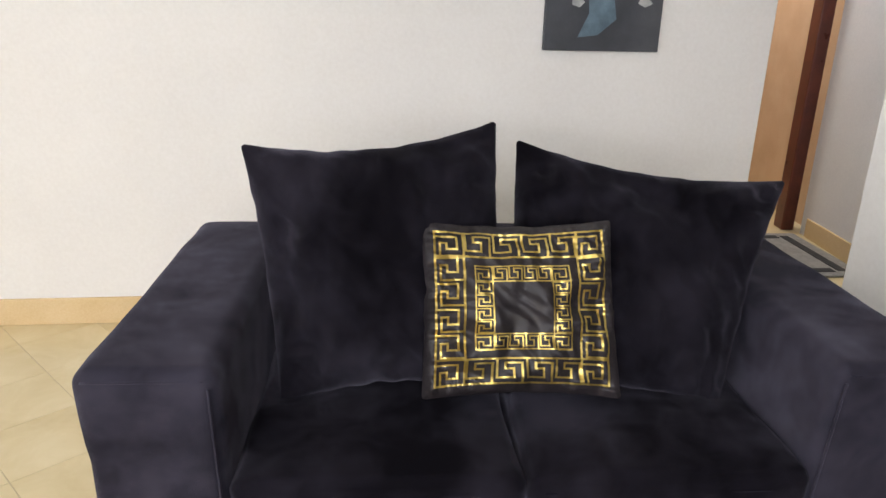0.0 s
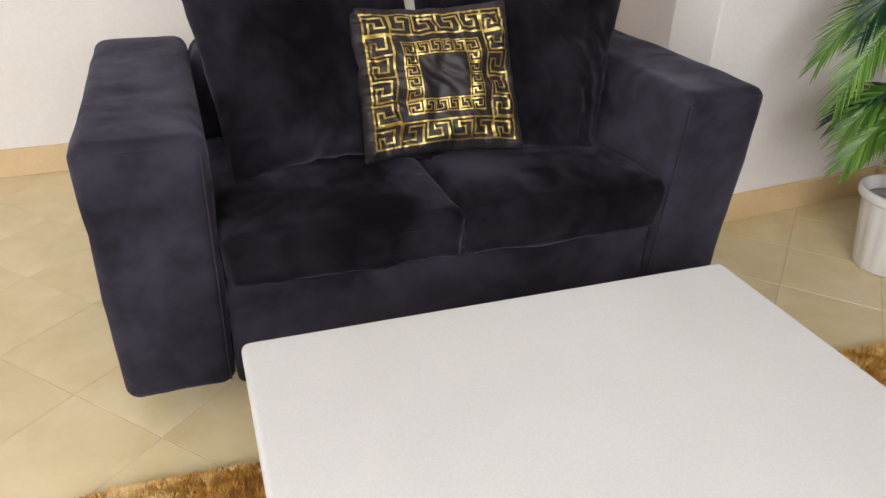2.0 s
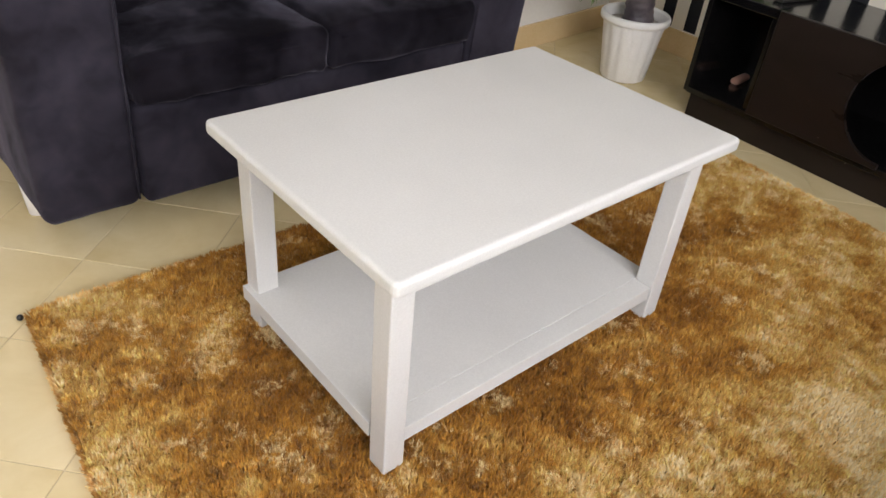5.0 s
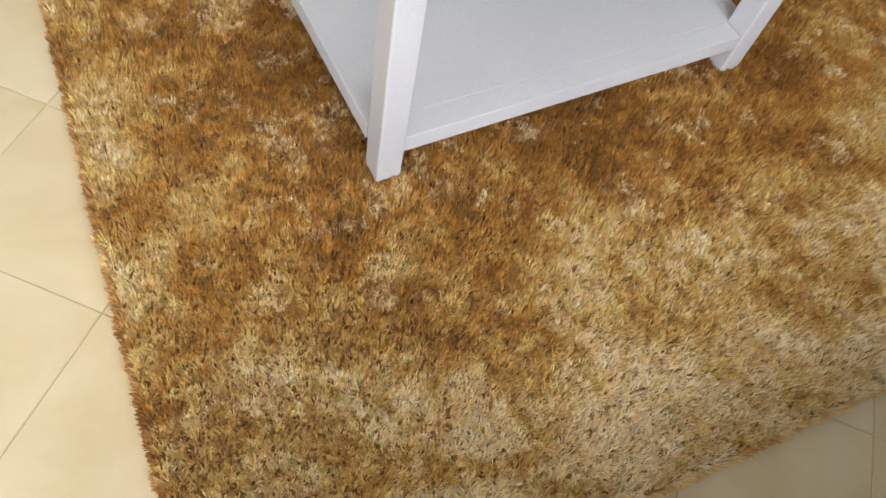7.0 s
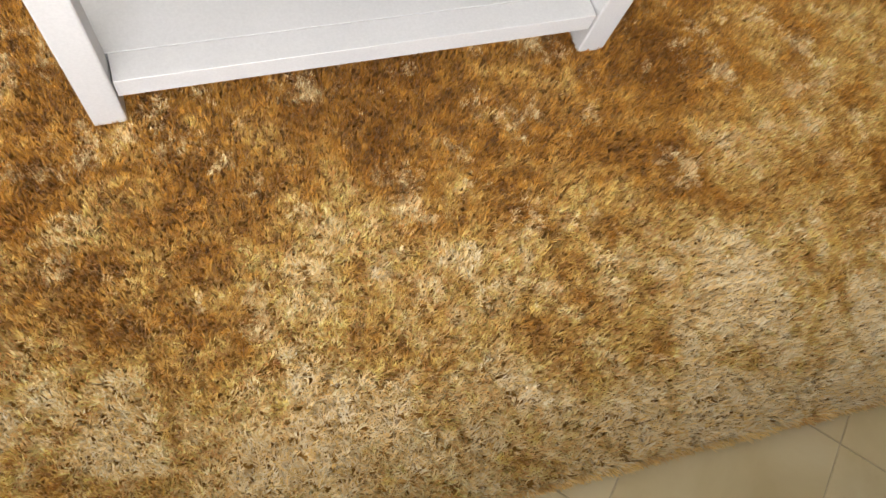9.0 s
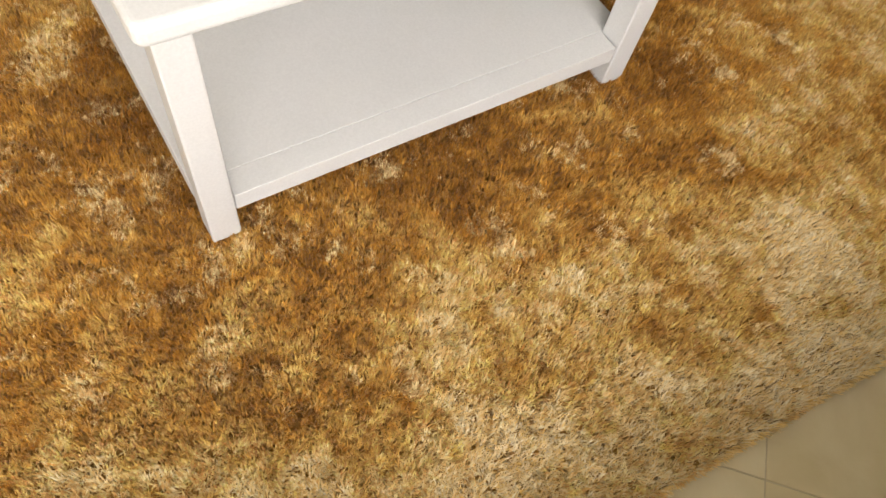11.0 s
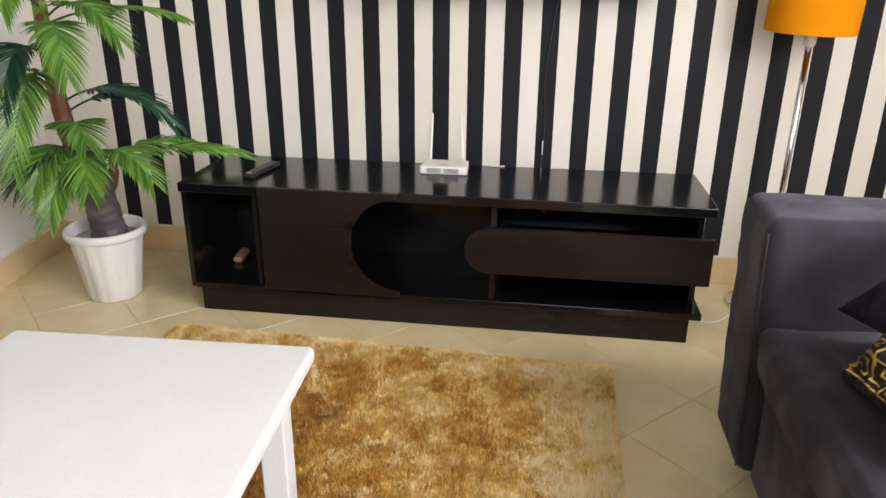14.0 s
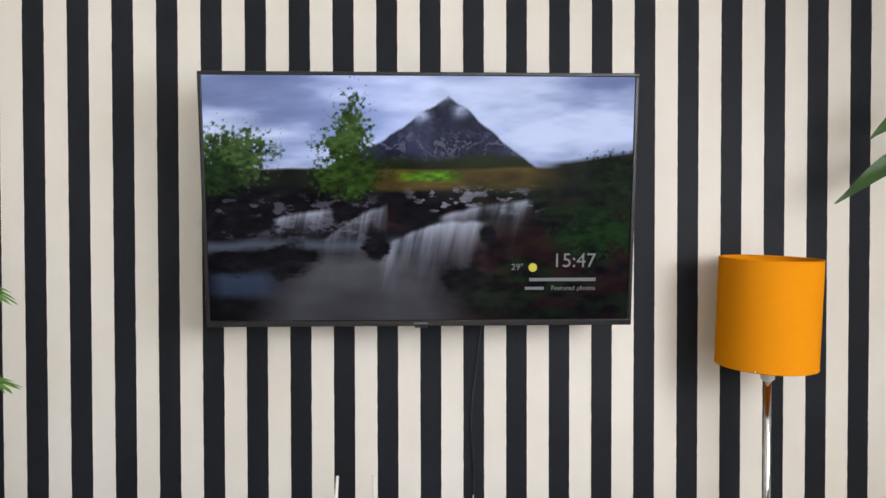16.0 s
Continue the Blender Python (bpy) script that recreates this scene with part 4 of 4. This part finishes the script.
def screen(nx=640, ny=360):
    w, h = TVW - 2 * bez - 0.0006, TVH - bez - 0.0178
    xs, zs = np.linspace(-w / 2, w / 2, nx + 1), np.linspace(0.0175, 0.0175 + h, ny + 1)
    X, Z = np.meshgrid(xs, zs)
    co = np.stack([X, 0 * X + 0.002, Z], -1).reshape(-1, 3)
    i = np.arange(ny * (nx + 1)).reshape(ny, nx + 1)[:, :-1].ravel()
    faces = np.stack([i, i + 1, i + nx + 2, i + nx + 1], 1)
    me = bpy.data.meshes.new("screen")
    me.vertices.add(len(co))
    me.vertices.foreach_set("co", co.ravel())
    me.loops.add(faces.size)
    me.loops.foreach_set("vertex_index", faces.ravel().astype(np.int32))
    me.polygons.add(len(faces))
    me.polygons.foreach_set("loop_start", np.arange(0, faces.size, 4, dtype=np.int32))
    me.update(calc_edges=True)
    c = np.clip(landscape((X / w + 0.5), (Z - 0.0175) / h), 0, 1)
    rgba = np.concatenate([c, np.ones((*c.shape[:2], 1))], -1).reshape(-1, 4)
    at = me.color_attributes.new("picture", "FLOAT_COLOR", "POINT")
    at.data.foreach_set("color", rgba.ravel().astype(np.float32))
    me.materials.append(M_SCREEN)
    return me


scr = part("screen", screen(), M_SCREEN, tv, "glowing picture of a mountain above a stream")
SW, SH = TVW - 2 * bez, TVH - bez - 0.0178


def letters(text, right, z, size, name="lettering"):
    cu = bpy.data.curves.new(name, "FONT")
    cu.body, cu.size, cu.align_x, cu.extrude = text, size, "RIGHT", 0.0002
    tmp = new("tmp_text", cu)
    me = bpy.data.meshes.new_from_object(tmp.evaluated_get(bpy.context.evaluated_depsgraph_get()))
    bpy.data.objects.remove(tmp)
    me.materials.clear()
    me.materials.append(M_TEXT)
    ob = part(name, me, M_TEXT, scr)
    ob.matrix_basis = pose(right, 0.0005, z, 90, 0, 0)
    return ob


def sx(u):
    return -SW / 2 + u * SW


def sz(v):
    return 0.0175 + (1 - v) * SH


letters("15:47", sx(0.920), sz(0.778), 0.058)
letters("29°", sx(0.746), sz(0.790), 0.026)
letters("Featured photos", sx(0.920), sz(0.876), 0.0195)
part("caption_bar", box(sx(0.760), sx(0.920), 0.0005, 0.0015, sz(0.838), sz(0.824)), M_TEXT, scr)
part("caption_bar", box(sx(0.750), sx(0.795), 0.0005, 0.0015, sz(0.874), sz(0.862)), M_TEXT, scr)
dot = bmesh.new()
bmesh.ops.create_circle(dot, cap_ends=True, segments=28, radius=0.0125, matrix=pose(sx(0.768), 0.001, sz(0.780), 90, 0, 0))
part("weather_dot", dot, M_SUNDOT, scr, "yellow sun symbol")

# cable from the television down to the console
cab = curve_points([(3.324, 0.405, 1.2), (3.322, 0.432, 1.0), (3.320, 0.452, 0.80), (3.322, 0.444, 0.62), (3.316, 0.452, 0.40), (3.32, 0.45, 0.2)], 10)
tagged(part("power_cable", tube(cab, 0.0018, 6), M_DARKWIRE, smooth=True), "thin dark cable hanging down the striped wall", "cable")
part("white_section", tube(curve_points([(3.3125, 0.4475, 0.56), (3.3120, 0.448, 0.505)], 6), 0.0022, 6), M_WIRE, bpy.data.objects["power_cable"])

# ---------------- things on the console ----------------
router = thing("wifi_router", "ivory wifi router with two antennas on the TV stand", "router", pose(3.075, 0.798, 0.4855, 0, 0, -90))
body = box(-0.086, 0.086, -0.055, 0.055, 0, 0.030, 0.006)
for v in body.verts:
    v.co.x *= 1 - 0.06 * (v.co.y / 0.055 > 0)
part("body", body, M_ROUTER, router)
for i in range(2):
    for j in range(5):
        part("vent_slot", box(-0.06 + i * 0.062, -0.01 + i * 0.066, -0.0565, -0.0545, 0.007 + j * 0.0036, 0.0085 + j * 0.0036), M_GREYPL, router)
part("badge", box(-0.012, 0.012, -0.03, -0.024, 0.0301, 0.0308), M_GREYPL, router)
for x, lean_ in ((-0.068, 0.012), (0.060, -0.012)):
    part("antenna", tube([(x, 0.058, 0.012), (x + lean_ * 0.3, 0.06, 0.05), (x + lean_, 0.06, 0.20)], [0.0075, 0.0068, 0.0042], 10), M_ROUTER, router, smooth=True)
    part("hinge", tube([(x - 0.008, 0.058, 0.012), (x + 0.008, 0.058, 0.012)], 0.0075, 10), M_ROUTER, router, smooth=True)

tagged(part("router_cable", tube(curve_points([(3.168, 0.645, 0.488), (3.172, 0.61, 0.488), (3.172, 0.585, 0.488)], 8), 0.0022, 6), M_WIRE, smooth=True), "short white cable lying on the TV stand", "cable")

remote = thing("remote_control", "black television remote lying on the TV stand", "remote control", pose(2.95, 1.455, 0.4855, 0, 0, -9))
rb = box(-0.1, 0.1, -0.022, 0.022, 0, 0.018, 0.007, 3)
part("body", rb, M_BLACKPL, remote)
for i in range(9):
    for j in range(3):
        part("button", box(-0.065 + i * 0.017, -0.055 + i * 0.017, -0.014 + j * 0.0105, -0.007 + j * 0.0105, 0.0178, 0.0196, 0.001, 1), M_GREYPL, remote)
part("button", box(-0.092, -0.078, -0.008, 0.008, 0.0178, 0.0198, 0.001, 1), M_PINK, remote, "pale red power button")

hand = part("shoe_horn", soft_box(-0.055, 0.055, -0.017, 0.017, 0, 0.022, 0.0105, (0, 0.003, 0.004), 0, 0, 6), M_PINK, smooth=True, loc=pose(3.01, 1.592, 0.1165, 0, 0, 7))
tagged(hand, "salmon plastic bar lying in the open bay", "plastic bar")

# ---------------- floor lamp ----------------
lamp = thing("floor_lamp", "chrome floor lamp with an orange drum shade", "floor lamp", pose(3.135, -0.408, 0))
part("base", lathe([(0.125, 0), (0.13, 0.004), (0.128, 0.012), (0.10, 0.022), (0.03, 0.032), (0.016, 0.045), (0.012, 0.05)], 44), M_CHROME, lamp, smooth=True)
part("pole", lathe([(0.0105, 0.045), (0.0105, 1.0)], 20), M_CHROME, lamp, smooth=True)
part("socket", lathe([(0.012, 0.95), (0.02, 0.958), (0.02, 0.995), (0.017, 1.06)], 20), M_ROUTER, lamp, "white lamp holder", True)
tiltm = pose(0, 0, 1.155, 1.2, -2.5, 0)
shade = lathe([(0.1392, -0.153), (0.1392, -0.1555), (0.1406, -0.156), (0.142, -0.1555), (0.142, -0.153), (0.142, -0.08), (0.142, 0), (0.142, 0.08), (0.142, 0.153), (0.142, 0.1555), (0.1406, 0.156), (0.1392, 0.1555), (0.1392, 0.153), (0.1392, 0.0), (0.1392, -0.153)], 96, capped=False)
bmesh.ops.remove_doubles(shade, verts=shade.verts, dist=0.00002)
bmesh.ops.recalc_face_normals(shade, faces=shade.faces)
shd = part("shade", shade, M_SHADE, lamp, "orange fabric drum shade", True, tiltm)
for z in (-0.156, 0.156):
    part("rim", tube([(0.1405 * math.cos(a), 0.1405 * math.sin(a), z) for a in [2 * math.pi * i / 48 for i in range(49)]], 0.0028, 6), M_SHADE, shd, smooth=True)
for k in range(3):
    a = 2 * math.pi * k / 3 + 0.4
    part("spoke", tube([(0.01 * math.cos(a), 0.01 * math.sin(a), -0.10), (0.143 * math.cos(a), 0.143 * math.sin(a), -0.155)], 0.002, 6), M_CHROME, shd, smooth=True)
lc = curve_points([(3.06, -0.30, 0.008), (2.95, -0.20, 0.005), (2.97, -0.10, 0.005), (3.08, -0.09, 0.005), (3.16, -0.13, 0.005), (3.24, -0.05, 0.03), (3.29, 0.0, 0.16)], 12)
tagged(part("lamp_cable", tube(lc, 0.0032, 6), M_WIRE, smooth=True), "white lamp cable looped on the tiles", "cable")

# ---------------- palm ----------------
PX, PY = 2.858, 2.048
palm = thing("potted_palm", "artificial palm in a fluted white plastic pot", "potted plant", pose(PX, PY, 0))
pot = lathe([(0.083, 0.004), (0.089, 0.0), (0.095, 0.006), (0.128, 0.245)], 96, flute=0.035, flutes=14, capped=False)
lathe([(0.128, 0.243), (0.141, 0.245), (0.145, 0.252), (0.145, 0.268), (0.140, 0.276), (0.133, 0.276), (0.128, 0.265), (0.121, 0.235)], 96, bm=pot, capped=False)
bmesh.ops.contextual_create(pot, geom=[e for e in pot.edges if e.is_boundary and all(v.co.z < 0.0045 and math.hypot(v.co.x, v.co.y) < 0.088 for v in e.verts)])
part("pot", pot, M_POT, palm, "fluted white plastic pot", True)
part("soil", lathe([(0.0, 0.236), (0.06, 0.238), (0.122, 0.232)], 40, capped=False), M_SOIL, palm, smooth=True)


def trunk_mesh(keys, radii, seed, rings=0.03):
    pts = curve_points(keys, 14)
    n = len(pts)
    rr = []
    for i in range(n):
        t = i / (n - 1) * (len(radii) - 1)
        k = min(int(t), len(radii) - 2)
        base_r = radii[k] + (radii[k + 1] - radii[k]) * (t - k)
        rr.append(base_r * (1 + 0.10 * (((pts[i].z / rings) + seed) % 1.0) + 0.04 * math.sin(7 * i + seed)))
    bm = tube(pts, rr, 16)
    for v in bm.verts:
        v.co += Vector((1, 1, 0.4)) * 0.006 * noise.noise(v.co * 30 + Vector((seed, 0, 0)))
    return bm


part("trunk", trunk_mesh([(0.01, -0.01, 0.23), (0.0, 0.0, 0.36), (-0.02, 0.015, 0.50), (-0.045, 0.03, 0.60)], [0.060, 0.055, 0.058, 0.040], 0.3), M_TRUNK, palm, "purple-brown scaly trunk", True)
part("stem", trunk_mesh([(-0.045, 0.03, 0.55), (-0.06, 0.05, 0.72), (-0.065, 0.06, 0.95), (-0.06, 0.06, 1.25)], [0.036, 0.028, 0.022, 0.012], 1.9, 0.06), M_TRUNK2, palm, "red-brown upper stem", True)
part("stem", trunk_mesh([(0.02, -0.02, 0.40), (0.045, -0.035, 0.46), (0.05, -0.04, 0.52)], [0.026, 0.02, 0.012], 2.9, 0.04), M_TRUNK2, palm, "red-brown side shoot", True)
part("stem", trunk_mesh([(-0.03, -0.02, 0.42), (-0.06, -0.04, 0.47), (-0.075, -0.045, 0.53)], [0.026, 0.02, 0.012], 3.9, 0.04), M_TRUNK2, palm, "red-brown side shoot", True)
part("stem", trunk_mesh([(-0.065, 0.06, 0.92), (-0.062, 0.058, 1.05), (-0.058, 0.055, 1.22)], [0.026, 0.022, 0.010], 4.3, 0.08), M_BRANCH, palm, "yellow-green crown shaft", True)


def frond(root, heading, rise, length, droop, width, mat, seed, leaflets=32):
    """Palm frond: an arching midrib with paired narrow leaflets."""
    rnd = random.Random(seed)
    bm = bmesh.new()
    d = Vector((math.cos(heading), math.sin(heading), 0))
    side = Vector((-d.y, d.x, 0))
    pts = []
    for i in range(31):
        t = i / 30
        pts.append(Vector(root) + d * length * t * (1 - 0.16 * droop * t) + Vector((0, 0, length * (rise * t - droop * t * t))))
    tube(pts, [0.0042 * (1 - 0.8 * i / 30) for i in range(31)], 6, bm)
    for k in range(leaflets):
        t = 0.20 + 0.79 * k / (leaflets - 1)
        f = t * 30
        i = min(int(f), 29)
        p = pts[i].lerp(pts[i + 1], f - i)
        tang = (pts[i + 1] - pts[i]).normalized()
        up = side.cross(tang).normalized()
        if up.z < 0:
            up = -up
        span = width * (0.35 + 0.65 * math.sin(math.pi * min(1, 0.12 + 0.80 * t))) * (0.9 + 0.2 * rnd.random())
        for s in (-1, 1):
            out = (side * s * (0.86 - 0.45 * t) + tang * (0.48 + 0.55 * t) + up * (0.16 + 0.12 * (rnd.random() - 0.5))).normalized()
            wdt = 0.0112 * (0.8 + 0.4 * rnd.random())
            bl_dir = tang
            prev = None
            for q in range(5):
                tt = q / 4
                c = p + out * span * tt - Vector((0, 0, span * 0.30 * tt * tt))
                wq = wdt * (0.45 + 1.2 * tt) * (1 - tt) ** 0.55 if q < 4 else 0.0006
                row = [bm.verts.new(c - bl_dir * wq), bm.verts.new(c - up * wq * 0.45), bm.verts.new(c + bl_dir * wq)]
                if prev:
                    bm.faces.new((prev[0], prev[1], row[1], row[0]))
                    bm.faces.new((prev[1], prev[2], row[2], row[1]))
                prev = row
    return bm


FRONDS = [  # root z, heading, rise, length, droop, dark
    (0.50, -78, 0.42, 0.50, 0.34, 0), (0.52, -50, 0.55, 0.40, 0.60, 0), (0.53, -118, 0.75, 0.40, 0.75, 0), (0.54, -150, 0.80, 0.36, 0.85, 0), (0.55, 178, 0.85, 0.36, 0.95, 0),
    (0.52, -172, 0.60, 0.38, 0.80, 0), (0.56, 160, 0.75, 0.32, 0.85, 1), (0.60, -135, 1.0, 0.34, 0.85, 0),
    (0.74, -88, 0.62, 0.44, 0.75, 1), (0.70, -62, 0.70, 0.40, 0.80, 1), (0.80, 172, 0.85, 0.44, 1.10, 0), (0.82, -168, 0.55, 0.48, 1.00, 0), (0.86, 186, 1.0, 0.40, 1.2, 1),
    (0.95, -140, 0.75, 0.42, 0.95, 0), (1.00, -84, 0.42, 0.46, 0.36, 0), (1.02, -112, 0.62, 0.40, 0.75, 0), (1.04, 176, 0.75, 0.46, 0.9, 1), (1.06, -160, 0.8, 0.46, 0.8, 0), (1.08, 150, 0.9, 0.32, 0.8, 0),
    (1.16, -80, 0.85, 0.46, 0.65, 0), (1.17, -130, 1.0, 0.44, 0.7, 0), (1.18, -40, 1.0, 0.36, 0.7, 0), (1.20, 180, 1.1, 0.44, 0.8, 0), (1.22, -100, 1.6, 0.36, 0.5, 0), (1.21, -60, 1.4, 0.34, 0.6, 1), (1.20, -170, 1.5, 0.36, 0.7, 0),
]
for k, (rz_, head, rise, ln, droop, dk) in enumerate(FRONDS):
    fx, fy = (-0.055, 0.045) if rz_ > 0.58 else ((0.05, -0.04) if -100 < head < 0 else (-0.07, -0.04))
    part("frond", frond((fx, fy, rz_), radians(head), rise, ln, droop, 0.135, M_FROND_D if dk else M_FROND, 100 + k), M_FROND_D if dk else M_FROND, palm, "dark green palm frond" if dk else "")

# ---------------- broad-leaved plant in the far corner ----------------
bp = thing("leafy_plant", "tall broad-leaved green plant in a white pot", "potted plant", pose(3.06, -1.05, 0))
part("pot", lathe([(0.08, 0), (0.09, 0.004), (0.12, 0.23), (0.126, 0.235), (0.126, 0.25), (0.112, 0.25), (0.106, 0.21)], 40), M_POT, bp, smooth=True)
part("stem", trunk_mesh([(0, 0, 0.2), (0.01, 0.03, 0.7), (0.02, 0.06, 1.2), (0.03, 0.10, 1.75)], [0.016, 0.014, 0.011, 0.006], 5.1, 0.1), M_BRANCH, bp, smooth=True)


def broad_leaf(root, tip, width, sag, seed):
    a, b = Vector(root), Vector(tip)
    bm = bmesh.new()
    d = b - a
    side = d.cross(Vector((1, 0.1, 0.45))).normalized()
    up = side.cross(d).normalized()
    rows = []
    for i in range(19):
        t = i / 18
        c = a + d * t + Vector((0, 0, sag * 4 * t * (1 - t)))
        w = 0.003 if t < 0.2 else width * max(0.02, math.sin(math.pi * ((t - 0.18) / 0.82) ** 0.8)) ** 0.9
        rows.append([bm.verts.new(c + side * w * s + up * w * 0.35 * abs(s) + up * 0.004 * math.sin(9 * t + 3 * s + seed)) for s in (-1, -0.5, 0, 0.5, 1)])
    for r0, r1 in zip(rows, rows[1:]):
        for k in range(4):
            bm.faces.new((r0[k], r0[k + 1], r1[k + 1], r1[k]))
    return bm


for k, (r, tip, w) in enumerate((((0.03, 0.08, 1.66), (0.04, 0.465, 1.47), 0.036), ((0.03, 0.10, 1.78), (0.02, 0.375, 1.655), 0.036), ((0.02, 0.06, 1.3), (0.12, -0.2, 1.35), 0.035), ((0.03, 0.09, 1.7), (0.17, -0.1, 1.85), 0.035), ((0.03, 0.10, 1.75), (-0.05, -0.15, 1.95), 0.035), ((0.02, 0.05, 1.1), (0.1, -0.2, 1.2), 0.035))):
    part("leaf", broad_leaf(r, tip, w, 0.03, k), M_BROAD, bp, smooth=True)

# ---------------- picture and mat ----------------
ang = math.degrees(math.atan2(NW1[1] - NW0[1], NW1[0] - NW0[0]))
wy = NW0[1] + (1.753 - NW0[0]) * math.tan(radians(ang))
pic = thing("wall_picture", "dark canvas print with pale blue shapes on the white wall", "picture", pose(1.753, wy, 1.115, 0, 0, ang))
part("canvas", box(-0.232, 0.232, -0.024, -0.001, 0, 0.66, 0.003), M_CANVAS, pic)


def flat_shape(pts, y):
    bm = bmesh.new()
    a = [bm.verts.new((x, y, z)) for x, z in pts]
    b = [bm.verts.new((x, y + 0.0012, z)) for x, z in pts]
    bm.faces.new(a)
    bm.faces.new(b[::-1])
    for i in range(len(pts)):
        bm.faces.new((a[i], b[i], b[(i + 1) % len(pts)], a[(i + 1) % len(pts)]))
    return bm


part("painted_shape", flat_shape([(-0.10, 0.05), (-0.02, 0.06), (0.05, 0.12), (0.03, 0.22), (-0.02, 0.30), (-0.07, 0.24), (-0.06, 0.14)], -0.0255), M_CANVAS_BLUE, pic, "blue-grey painted shape")
part("painted_shape", flat_shape([(-0.13, 0.17), (-0.10, 0.16), (-0.08, 0.18), (-0.10, 0.20), (-0.13, 0.20)], -0.0255), M_CANVAS_PALE, pic, "pale painted shape")
part("painted_shape", flat_shape([(0.13, 0.18), (0.16, 0.165), (0.19, 0.18), (0.17, 0.20), (0.14, 0.20)], -0.0255), M_CANVAS_PALE, pic, "pale painted shape")

mat_m = pose(3.12, 4.48, 0.001, 0, 0, 4)
dm = thing("door_mat", "grey door mat with black and white blocks", "door mat", mat_m)
part("mat_base", box(-0.22, 0.20, -0.34, 0.36, 0, 0.012, 0.004), M_MAT_L, dm)
for x0, x1, y0, y1 in ((0.08, 0.13, -0.28, 0.30), (-0.16, 0.06, 0.26, 0.31), (-0.16, 0.06, -0.29, -0.24), (-0.18, -0.13, -0.2, 0.22)):
    part("mat_stripe", box(x0, x1, y0, y1, 0.0125, 0.015), M_MAT_D, dm)

bead = bmesh.new()
bmesh.ops.create_uvsphere(bead, u_segments=16, v_segments=10, radius=0.0075)
tagged(part("bead", bead, M_BLACKPL, smooth=True, loc=(0.392, 1.667, 0.0075)), "small black bead lying beside the rug", "bead")

# ---------------- floor tiles ----------------
STEP = 0.2065
half = STEP - 0.0014


def tile_mesh():
    bm = bmesh.new()
    rings = []
    for r, z in ((half, -0.010), (half, -0.0012), (half - 0.001, 0.0)):
        rings.append([bm.verts.new((r * cx, r * cy, z)) for cx, cy in ((1, 0), (0, 1), (-1, 0), (0, -1))])
    for a, b in zip(rings, rings[1:]):
        for i in range(4):
            bm.faces.new((a[i], a[(i + 1) % 4], b[(i + 1) % 4], b[i]))
    bm.faces.new(rings[-1])
    return finish("tile", bm, M_TILE)


TILE = tile_mesh()
rest = bmesh.new()
for i in range(-16, 18):
    for j in range(-13, 30):
        if (i + j) % 2 == 0:
            continue
        x, y = 0.36 + i * STEP, 0.793 + j * STEP
        if not (-2.25 < x < 3.5 and -1.28 < y < 6.3):
            continue
        if -0.75 < x < 3.45 and -0.25 < y < 3.75:
            part("tile", TILE, M_TILE, slab, loc=(x, y, 0))
        else:
            rest.from_mesh(TILE)
            bmesh.ops.translate(rest, verts=rest.verts[-12:], vec=(x, y, 0))
tagged(part("far_tiles", rest, M_TILE, slab), kind="stuff")
